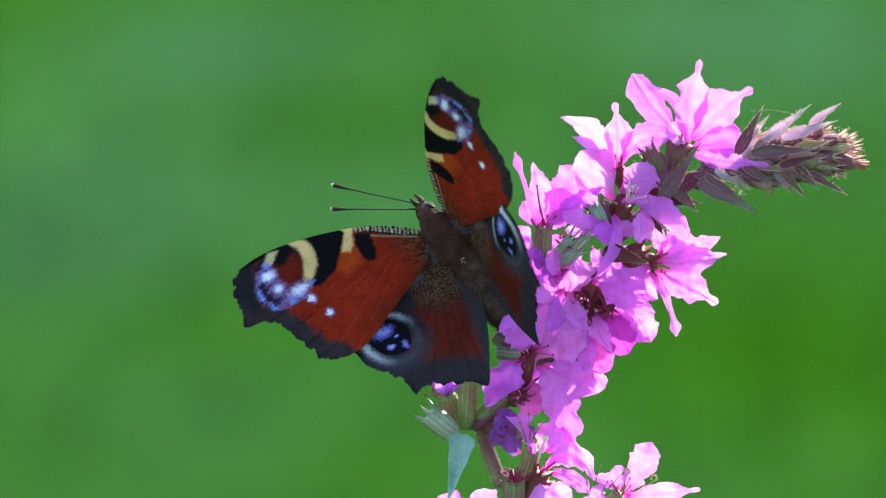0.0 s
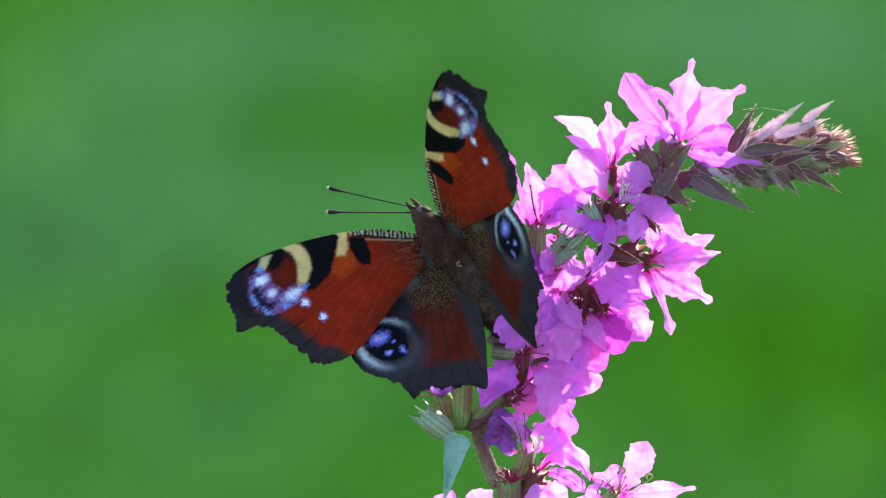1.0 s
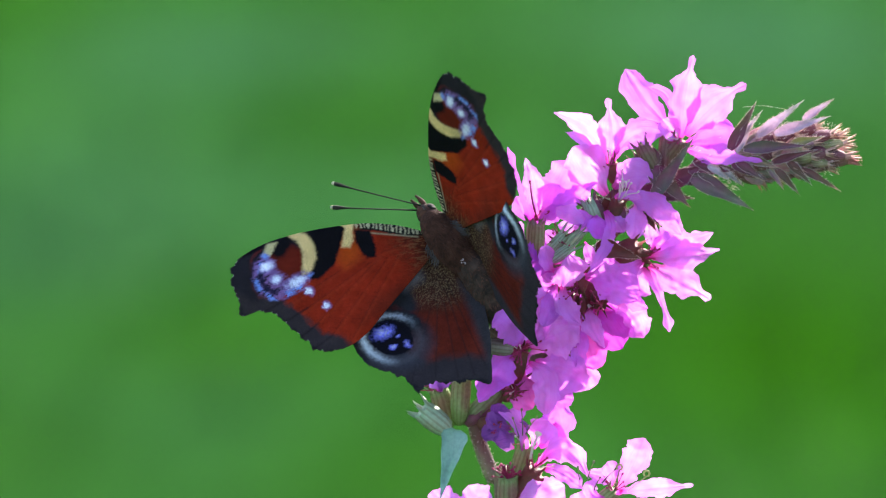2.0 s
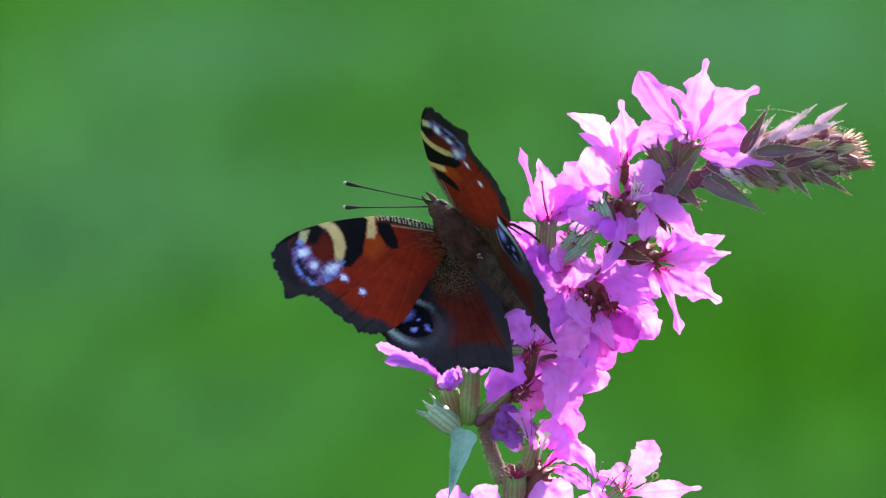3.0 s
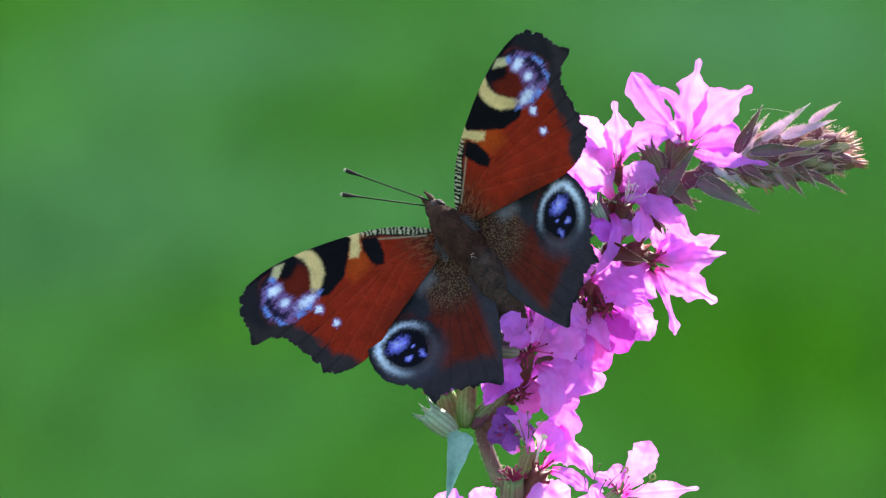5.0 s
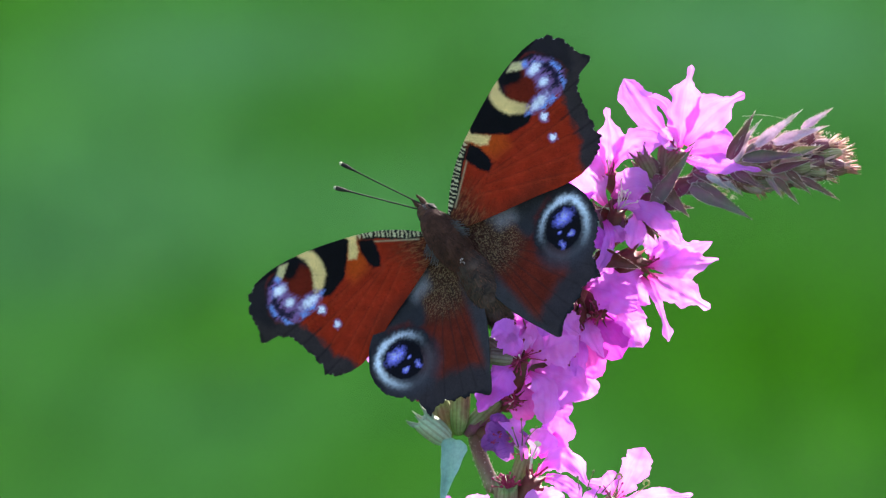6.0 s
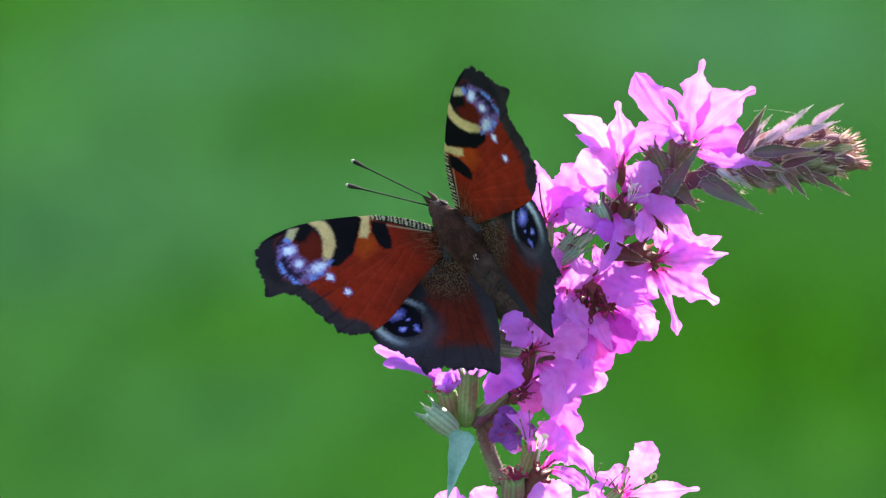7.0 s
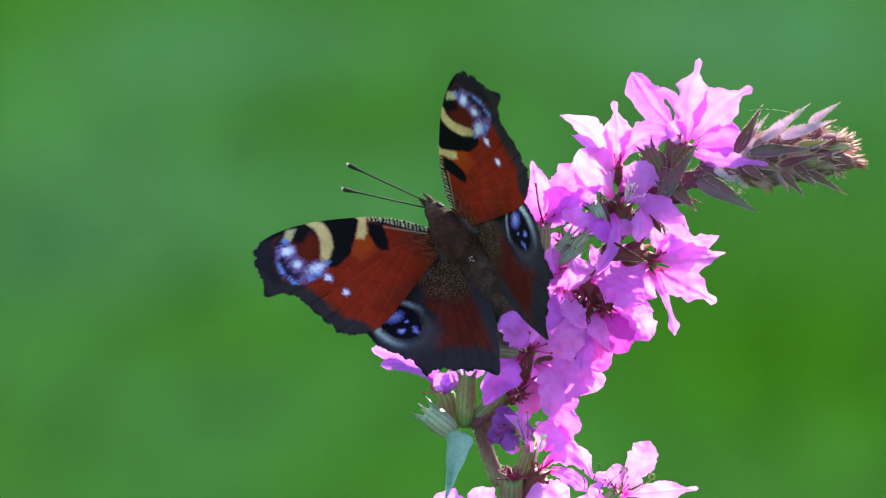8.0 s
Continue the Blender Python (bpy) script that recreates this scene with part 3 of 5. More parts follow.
def filler_flower(centre, z, reach, seed):
    """A flower deep in the spike, half hidden, with petals all round; filler added to shade the petals before it."""
    rng = random.Random(seed)
    start = rng.uniform(0, 6.28)
    rows = []
    for k in range(6):
        a = start + k * 1.047 + rng.uniform(-0.3, 0.3)
        n = reach * rng.uniform(0.75, 1.1) / 0.08
        x, y = n * math.cos(a), n * math.sin(a)
        d = rng.uniform(-1, 1.5)
        rows.append((centre, (centre[0] + x * 0.5 - y * 0.1, centre[1] + y * 0.5 + x * 0.1), (centre[0] + x, centre[1] + y), rng.uniform(38, 52), R, d * 0.5, d))
    flower(centre, z, rows, stamens=4, facing=(rng.uniform(-0.5, 0.5), rng.uniform(-0.3, 0.6), 1), seed=seed)


for centre, z, reach, seed in (((1005, 462), -8, 4.0, 34), ((1115, 480), -9, 4.2, 35),
                               ((1085, 530), -10, 4.6, 36), ((1005, 560), -8, 4.6, 37), ((1030, 620), -11, 4.0, 38), ((965, 560), -9, 4.2, 40), ((985, 660), -10, 4.0, 39)):
    filler_flower(centre, z, reach, seed)


def blade_mesh(name, tip, width, mat, fold=0.25, curl=0.1, shape=0.28, fringe=3):
    """A pointed leaf or bract from the origin to tip (mm), folded along its midrib."""
    tip = Vector(tip)
    length, way = tip.length, tip.normalized()
    face = Vector((0.1, 0.2, 1)) - way * way.dot(Vector((0.1, 0.2, 1)))
    face = face.normalized()
    across = way.cross(face)
    verts, faces = [], []
    nu, nv = 14, 7
    for i in range(nu + 1):
        s = i / nu
        w = width * 0.5 * max(0.02, 0.35 + 0.65 * math.sin(math.pi * 0.5 * s / shape) if s < shape else (1 - (s - shape) / (1 - shape)) ** 1.05)
        for k in range(nv):
            a = k / (nv - 1) * 2 - 1
            verts.append(way * (length * s) + across * (a * w * (1 + 0.05 * math.sin(19 * s))) + face * (abs(a) * w * fold * 2 - curl * length * s * s + 0.03 * width * math.sin(9 * s + 3 * a)))
    for i in range(nu):
        for k in range(nv - 1):
            q = i * nv + k
            faces.append((q, q + 1, q + nv + 1, q + nv))
    n = len(verts)
    verts += [p - face * 0.12 for p in verts]
    faces += [tuple(reversed([q + n for q in fc])) for fc in faces]
    rim = [i * nv for i in range(nu)] + [nu * nv + k for k in range(nv - 1)] + [i * nv + nv - 1 for i in range(nu, 0, -1)] + [k for k in range(nv - 1, 0, -1)]
    for i, a in enumerate(rim):
        b = rim[(i + 1) % len(rim)]
        faces.append((b, a, a + n, b + n))
    plain = len(faces) - len(rim)
    spread = random.Random(int(length * 977 + width * 131))
    for i, a in enumerate(rim):                     # a fine pale fringe along the edge
        out = verts[a] - way * verts[a].dot(way)
        out = out.normalized() if out.length > 0.02 else way
        for q in range(fringe):
            o = verts[a].lerp(verts[rim[(i + 1) % len(rim)]], spread.random())
            hv, hf = tube([o, o + (out + way * spread.uniform(0.2, 0.9) + face * spread.uniform(-0.5, 0.5)) * spread.uniform(0.10, 0.30)], [0.024, 0.008], 3, cap=False)
            k = len(verts)
            verts += hv
            faces += [tuple(p + k for p in fc) for fc in hf]
    me = mesh_of(name, scaled(verts), faces, mat)
    me.materials.append(HAIR)
    for q in me.polygons[plain:]:
        q.material_index = 1
    return me


def leaf(name, a, b, z, dz, width, mat, label="", fold=0.25, curl=0.05, shape=0.28, fringe=5):
    o = st(*a, z)
    return part(name, blade_mesh(name, st(*b, z + dz) - o, width, mat, fold, curl, shape, fringe), plant, on_plant(o), label)


leaf("leaf", (826, 758), (797, 882), -2, 3, 3.9, LEAF, "pale blue-green pointed leaf hanging from the stem", 0.40, 0.03, 0.13, 0)
for a, b, z, width, mat, label in (
        ((1180, 352), (1255, 245), -3.5, 2.7, DUSKY, "dark green-purple pointed bract"), ((1250, 316), (1356, 372), -4, 3.6, DUSKY, "olive-brown pointed bract with pale edges"),
        ((1318, 268), (1364, 187), -2.5, 2.4, RUSSET, ""), ((1332, 250), (1374, 202), -2.5, 1.2, LILAC, ""), ((1200, 372), (1132, 348), -5, 2.4, RUSSET, ""), ((1178, 300), (1246, 366), -5, 4.2, RUSSET, ""),
        ((1155, 345), (1252, 352), -6, 4.0, RUSSET, ""), ((1205, 330), (1290, 290), -6, 3.4, RUSSET, ""), ((1172, 262), (1192, 336), -6, 3.6, RUSSET, ""), ((1230, 312), (1310, 330), -6, 3.4, RUSSET, ""),
        ((1078, 438), (1156, 458), -1, 3.6, DARK, "dark red-brown bract"), ((1165, 355), (1192, 400), -4, 2.6, RUSSET, ""), ((1110, 370), (1140, 410), -4, 3.2, RUSSET, ""), ((1255, 285), (1336, 322), -5, 2.4, RUSSET, ""),
        # the second one here is added to fill the shade under the top flower
        ((1322, 292), (1388, 324), -4, 2.2, RUSSET, ""), ((1246, 302), (1336, 302), -5, 3.0, RUSSET, ""),
        ((1125, 395), (1082, 345), -6.5, 4.6, DARK, ""), ((1108, 402), (1150, 372), -5, 4.4, DARK, ""), ((1158, 362), (1186, 408), -5.5, 3.4, DARK, ""), ((1150, 330), (1096, 350), -7, 4.0, RUSSET, ""), ((1060, 385), (1092, 352), -6, 3.0, RUSSET, "")):
    leaf("bract", a, b, z, 2, width * 0.8, mat, label, 0.35)


def bare_calyx(root, mouth, z, dz, width, mat=None, long=1.5, spread=0.9):
    r, m = st(*root, z), st(*mouth, z + dz)
    part("calyx", calyx_mesh(r - m, Vector((0, 0, 0)), width, mat, 6, long, spread), plant, on_plant(m))


bare_calyx((832, 752), (838, 660), -7, 1, 2.8)
flower((905, 688), -5, [], root=(842, 750), calyx_width=2.6, stamens=12, facing=(0.8, 0.5, 0.3), seed=61)
bare_calyx((815, 762), (768, 724), -5, 1, 3.3, PALE_CALYX, 1.7, 0.6)
bare_calyx((930, 616), (890, 610), 0.5, 0, 2.4, GREY_BUD, 0.2, -0.9)
bare_calyx((912, 604), (886, 584), -0.5, 0, 2.0, GREY_BUD, 0.2, -0.8)
# dark calyces with bundled red stamens, added to make dark gaps between petals
for centre, z, root, count, seed in (((1022, 536), -2.5, (1044, 524), 14, 71), ((1046, 552), -3, (1060, 530), 10, 72), ((1088, 540), -2.5, (1076, 520), 8, 73), ((1030, 626), -4, (1046, 610), 8, 74), ((932, 690), -3, (912, 706), 16, 75), ((1015, 424), -3.5, (1030, 450), 8, 76)):
    flower(centre, z, [], root=root, calyx_width=1.9, stamens=count, spread=1.3, facing=(-0.3, 0.2, 0.8), calyx_mat=DARK, seed=seed)
bare_calyx((845, 752), (935, 668), -7, 1, 2.2, RUSSET, 2.6, 0.6)
bare_calyx((985, 455), (1022, 416), -4, 1, 1.7, PALE_CALYX, 3.2, 0.7)
bare_calyx((1000, 462), (1030, 440), -2, 1, 1.6, PALE_CALYX, 3.0, 0.6)
bare_calyx((972, 458), (976, 398), -3, 1, 2.2, TAN, 0.9, 0.3)
bare_calyx((1112, 455), (1152, 438), -3, 1, 3.2, DARK)
bare_calyx((1088, 412), (1068, 362), -4, 1, 2.0, PALE_CALYX, 1.2, 0.3)
bare_calyx((1020, 446), (1052, 412), -3.5, 1, 1.5, PALE_CALYX, 1.6, 0.4)
flower((918, 846), -3, [], root=(916, 905), calyx_width=3.0, stamens=26, spread=1.0, facing=(0, 0.7, 0.7), calyx_mat=GREEN, seed=51)
bare_calyx((935, 890), (972, 842), -5, 1, 2.6, DARK, 0.6, 0.3)
bare_calyx((1095, 400), (1070, 360), -5, 1, 2.4, RUSSET)


def bud_mesh(out, length, radius, long, mat, rng):
    """A closed ribbed bud from the origin, ending in pale narrow teeth."""
    v, f = toothed([out * (length * k) for k in (0, 0.25, 0.6, 0.85, 1.0)], [radius * k for k in (0.45, 0.9, 1.0, 0.8, 0.45)], 12, 6, 6, long, rng.uniform(0.2, 0.9))
    me = mesh_of("bud", scaled(v), f, mat, [((q % 12) / 12, 0) for q in range(len(v))])
    me.materials.append(BUD_TEETH)
    for q in me.polygons:
        if min(q.vertices) >= 48:
            q.material_index = 1
    return me


def bud_tip():
    """The closed end of the spike: fat ribbed buds packed round the axis, pointing ahead."""
    rng = random.Random(21)
    axis = curve_points([st(1325, 284, -8), st(1380, 280, -7), st(1440, 273, -6), st(1505, 268, -6)], 20)
    whorls = 8
    for j in range(whorls):
        s = j / (whorls - 1)
        k = min(len(axis) - 2, int(s * 0.86 * (len(axis) - 1)))
        p, d = axis[k], (axis[k + 1] - axis[k]).normalized()
        s1 = Vector((0, 0, 1))
        s2 = d.cross(s1).normalized()
        core = 0.8 + 1.5 * math.sin(math.pi * min(1.0, 0.15 + s * 0.75))
        for i in range(7):
            a = i * 0.898 + j * 0.45 + rng.uniform(-0.2, 0.2)
            o = s1 * math.cos(a) + s2 * math.sin(a)
            root = p + o * core
            out = (d + o * rng.uniform(0.25, 0.62) * (1.15 - 0.7 * s)).normalized()
            mat = rng.choice([BUD_DARK, BUD_DARK, BUD_GREEN, YOUNG, BUD])
            part("bud", bud_mesh(out, rng.uniform(3.0, 4.4), rng.uniform(0.75, 1.10), rng.uniform(0.8, 1.2) + 0.9 * s, mat, rng), plant, on_plant(root))


bud_tip()
for a, b, z, width, mat in (((1366, 246), (1448, 183), -3, 2.2, LILAC), ((1350, 264), (1392, 222), -4, 2.2, YOUNG), ((1450, 216), (1502, 181), -4, 1.5, LILAC), ((1398, 242), (1494, 211), -2, 2.3, LILAC),
                            ((1342, 268), (1454, 261), -1.5, 2.6, DUSKY), ((1392, 292), (1470, 270), -2, 1.7, BUD_DARK), ((1398, 302), (1440, 347), -3, 1.6, BUD_DARK), ((1386, 300), (1412, 336), -4, 1.3, YOUNG),
                            ((1440, 302), (1512, 341), -3, 1.6, BUD_DARK), ((1330, 290), (1378, 322), -3, 1.8, RUSSET), ((1420, 290), (1462, 330), -3, 1.8, BUD_DARK), ((1262, 306), (1300, 334), -4, 1.6, RUSSET), ((1330, 272), (1362, 214), -2.5, 1.5, LILAC), ((1340, 262), (1378, 236), -4, 1.6, LILAC), ((1352, 286), (1402, 300), -2.5, 2.0, BUD_GREEN), ((1424, 262), (1484, 246), -2, 2.0, BUD_GREEN), ((1300, 300), (1340, 330), -4, 1.4, LILAC), ((1280, 296), (1318, 322), -3.5, 1.4, LILAC)):
    leaf("bract", a, b, z, 1, width * 0.72, mat, "", 0.45, 0.05, 0.3, 7)
# grey-purple hairy calyces at the spike's bend
for root, mouth, z in (((1190, 305), (1164, 258), -6), ((1205, 300), (1212, 238), -7), ((1185, 320), (1150, 290), -7)):
    r, m = st(*root, z), st(*mouth, z + 1)
    part("calyx", calyx_mesh(r - m, Vector((0, 0, 0)), 2.5, BUD_DARK, 6, 1.4, 0.5), plant, on_plant(m))


def hairs():
    """Fine pale hairs over stem and bud tip."""
    rng = random.Random(8)
    pieces = []
    for i in range(1500):
        k = rng.randrange(int(len(SPINE) * 0.2), len(SPINE) - 1)
        tip_part = k > len(SPINE) * 0.83
        if not tip_part and rng.random() < 0.4:
            k = rng.randrange(int(len(SPINE) * 0.83), len(SPINE) - 1)
            tip_part = True
        p = SPINE[k].lerp(SPINE[k + 1], rng.random())
        d = (SPINE[k + 1] - SPINE[k]).normalized()
        e1 = d.orthogonal().normalized()
        a = rng.uniform(0, 6.283)
        o = e1 * math.cos(a) + d.cross(e1) * math.sin(a)
        r = rad[k] * 0.95 if not tip_part else rng.uniform(1.6, 3.6)
        n = rng.uniform(0.15, 0.4)
        q = p + o * r
        tip = q + (o + d * rng.uniform(-0.2, 0.9)).normalized() * n
        pieces.append(tube([q - FOOT, tip - FOOT], [0.035, 0.012], 3, cap=False))
    head, ahead = st(1400, 276, -7), (st(1500, 268, -6) - st(1400, 276, -7)).normalized()
    e1 = ahead.orthogonal().normalized()
    for i in range(800):
        along, a = rng.uniform(-12, 9), rng.uniform(0, 6.283)
        o = e1 * math.cos(a) + ahead.cross(e1) * math.sin(a)
        q = head + ahead * along + o * (rng.uniform(2.0, 4.6) if along < 6 else rng.uniform(0, 4.0))
        tip = q + (o * 0.5 + ahead * rng.uniform(0.4, 1.4)).normalized() * rng.uniform(0.3, 0.8)
        pieces.append(tube([q - FOOT, tip - FOOT], [0.04, 0.015], 3, cap=False))
    v, f = join(*pieces)
    part("hairs", mesh_of("hairs", scaled(v), f, HAIR), plant, label="fine pale hairs on stem and buds")


hairs()
v, f = tube([q - FOOT for q in curve_points([st(1344, 192, -5), st(1380, 190, -5), st(1425, 198, -5)], 6)], [0.012] * 13, 5)
part("silk_thread", mesh_of("silk_thread", scaled(v), f, HAIR), plant, label="thin pale silk thread between bracts")

# ---- peacock butterfly ----
butterfly = new("butterfly")
tagged(butterfly, "red-brown butterfly with blue eyespots and ragged wings on pink flowers", "butterfly")
BODY_TURN = Matrix(((0.7108, -0.6073, -0.3548), (0.6488, 0.7610, -0.0027), (0.2716, -0.2283, 0.9349))).to_quaternion().to_matrix().to_4x4()


def rings(ctrl, radii, steps=6, sides=20, fuzz=0.0, seed=0, flat=1.0, seg=0):
    """A rounded body along control points; fuzz roughens it, seg adds ring grooves."""
    pts = curve_points(ctrl, steps)
    n = len(pts)
    rr = np.interp(np.linspace(0, len(radii) - 1, n), range(len(radii)), radii)
    if seg:
        rr = rr * (1 - 0.06 * (0.5 + 0.5 * np.cos(np.linspace(0, 2 * math.pi * seg, n))) ** 4)
    v, f = tube(pts, rr, sides)
    rng = random.Random(seed)
    return [p + Vector((rng.uniform(-1, 1), rng.uniform(-1, 1), rng.uniform(-1, 1))) * fuzz for p in v], f


def body_hairs(ctrl, radii, count, length, seed, mat, name, parent, back):
    rng = random.Random(seed)
    pts = curve_points(ctrl, 12)
    rr = np.interp(np.linspace(0, len(radii) - 1, len(pts)), range(len(radii)), radii)
    pieces = []
    for i in range(count):
        k = rng.randrange(1, len(pts) - 1)
        d = (pts[k + 1] - pts[k - 1]).normalized()
        e1 = d.orthogonal().normalized()
        a = rng.uniform(0, 6.283)
        o = e1 * math.cos(a) + d.cross(e1) * math.sin(a)
        q = pts[k] + o * (rr[k] * 0.96)
        mid = q + (o * 0.6 + d * back * rng.uniform(0.5, 1.1)) * length * 0.5
        tip = mid + (o * 0.25 + d * back * rng.uniform(0.6, 1.1)) * length * rng.uniform(0.4, 0.8)
        pieces.append(tube([q, mid, tip], [0.045, 0.035, 0.012], 3, cap=False))
    v, f = join(*pieces)
    return part(name, mesh_of(name, scaled(v), f, mat), parent)


TH = [(0, 2.8, 0.6), (0, 1.3, 0.9), (0, -1.0, 1.0), (0.1, -3.6, 1.2), (0.2, -6.4, 1.2)]
TH_R = [1.2, 2.0, 2.4, 2.3, 1.5]
v, f = rings(TH, TH_R, 8, 28, 0.06, 1)
thorax = part("thorax", mesh_of("thorax", scaled(v), f, FUR), butterfly, label="furry dark brown thorax")
body_hairs(TH, TH_R, 3600, 1.0, 2, FUR_LONG, "fur", thorax, 1.0)
AB = [(0.2, -4.6, 0.9), (0.4, -8.4, 0.6), (-0.2, -12.0, 0.0), (-1.2, -15.2, -1.2), (-2.0, -17.6, -2.4)]
AB_R = [1.8, 2.5, 2.6, 2.1, 0.6]
v, f = rings(AB, AB_R, 16, 28, 0.05, 2, seg=8)
abdomen = part("abdomen", mesh_of("abdomen", scaled(v), f, SKIN), butterfly, label="dark grey-brown ringed abdomen")
body_hairs(AB, AB_R, 1500, 0.6, 5, FUR_LONG, "fur", abdomen, 1.0)
v, f = rings([(0, 2.2, 0.6), (-0.1, 3.0, 0.6), (-0.2, 3.8, 0.5), (-0.25, 4.4, 0.4)], [0.9, 1.35, 1.2, 0.5], 6, 20, 0.05, 3)
head = part("head", mesh_of("head", scaled(v), f, FUR), butterfly)
for side in (-1, 1):
    v, f = rings([(side * 0.7, 2.9, 0.6), (side * 1.15, 3.25, 0.6), (side * 1.5, 3.4, 0.55)], [0.5, 0.8, 0.2], 5, 16)
    part("eye", mesh_of("eye", scaled(v), f, HORN), head, label="dark rounded compound eye")
    v, f = rings([(side * 0.4, 4.0, 0.4), (side * 0.5, 4.9, 0.8), (side * 0.45, 5.9, 1.3)], [0.35, 0.36, 0.10], 5, 10, 0.04, 4)
    part("palp", mesh_of("palp", scaled(v), f, FUR), head, label="furry palp pointing forward")


# feelers: thin rods with a dark club and a pale end
def antenna(root, tip):
    root, tip = Vector(root), Vector(tip)
    w = tip - root
    sag = Vector((0, 0, 0.6))
    pts = [w * s + sag * math.sin(math.pi * s) for s in (0, 0.2, 0.4, 0.6, 0.78, 0.86, 0.93, 0.985)]
    v, f = tube(pts, [0.13, 0.10, 0.10, 0.10, 0.11, 0.2, 0.34, 0.28], 8)
    ob = part("antenna", mesh_of("antenna", scaled(v), f, HORN), butterfly, root * MM, "thin dark antenna with a clubbed end")
    v, f = tube([w * 0.98, w * 1.0, w * 1.012], [0.29, 0.26, 0.08], 8)
    part("club_tip", mesh_of("club_tip", scaled(v), f, CLUB_TIP), ob, label="pale cream tip")
    return ob


TURN3 = BODY_TURN.to_3x3()
from_stage = TURN3.inverted()
ANT_ROOT = [Vector((0.45, 3.9, 0.9)), Vector((-0.45, 3.9, 0.9))]
ANT_WAY = [from_stage @ Vector((-12.9, 3.4, 2.5)), from_stage @ Vector((-12.5, 0.55, 2.5))]
antennae = [antenna(r, r + w) for r, w in zip(ANT_ROOT, ANT_WAY)]

# pale tufts where the wings meet the body, and on the brow
for name, root, way, count, reach in (("wing_tuft", (1.9, -1.6, 1.5), (0.9, -0.8, 0.3), 130, 1.7), ("wing_tuft", (-1.9, -1.6, 1.5), (-0.9, -0.8, 0.3), 130, 1.7), ("brow_tuft", (0.35, 3.2, 1.5), (0.2, 0.8, 0.6), 40, 0.7)):
    rng, pieces = random.Random(len(name) * 7 + int(root[0] * 10)), []
    for i in range(count):
        q = Vector(root) + Vector((rng.uniform(-0.5, 0.5), rng.uniform(-1.3, 1.3), rng.uniform(-0.4, 0.3))) * (reach / 1.7)
        d = Vector(way) + Vector((rng.uniform(-0.4, 0.4), rng.uniform(-0.4, 0.4), rng.uniform(-0.2, 0.4)))
        pieces.append(tube([q, q + d * reach * 0.4, q + d * reach * rng.uniform(0.6, 0.9) - Vector((0, 0, 0.15))], [0.05, 0.04, 0.012], 3, cap=False))
    v, f = join(*pieces)
    part(name, mesh_of(name, scaled(v), f, FUR_PALE), thorax if name == "wing_tuft" else head, label="pale blue-grey hair tuft")


rng, bits = random.Random(5), []
for i in range(7):
    q = Vector((rng.uniform(-0.28, 0.28), rng.uniform(-0.4, 0.4), rng.uniform(-0.1, 0.15)))
    bits.append(rings([q, q + Vector((0.1, 0.12, 0.05)), q + Vector((0.2, 0.2, 0.05))], [0.03, 0.10, 0.03], 3, 6, 0.02, i))
v, f = join(*bits)
part("pollen_clump", mesh_of("pollen_clump", scaled(v), f, PALE_FILAMENT), butterfly, Vector((0.55, -6.5, 2.9)) * MM, "tiny pale pink clump of pollen")


def leg(joints):
    """A thin bent leg through joints on the stage plan (across, up, depth)."""
    pts = [from_stage @ (st(x, y, z) - Vector((-0.4, 2.85, 0))) for x, y, z in joints]
    pts = [pts[0]] + [p for a, c in zip(pts, pts[1:]) for p in (a.lerp(c, 0.5), c)]
    n = len(pts) - 1
    v, f = tube(pts, [0.34 - 0.24 * i / n for i in range(n + 1)], 7)
    part("leg", mesh_of("leg", scaled(v), f, HORN), butterfly, label="thin dark leg")


for joints in (((815, 420, -1), (836, 357, -2), (868, 408, -3.5), (900, 432, -5)), ((850, 455, -2), (878, 448, -2.5), (918, 498, -4), (950, 526, -5)),
               ((850, 405, -2), (886, 412, -3), (915, 430, -4), (945, 457, -5)), ((780, 430, -1), (765, 470, -4), (800, 560, -6), (830, 640, -7)), ((790, 450, -1), (800, 500, -4), (840, 580, -6), (868, 636, -6))):
    leg(joints)


# -- wings: u runs out along the wing, v towards the head (mm)
def smooth_step(a, b, x):
    t = np.clip((x - a) / (b - a), 0, 1)
    return t * t * (3 - 2 * t)


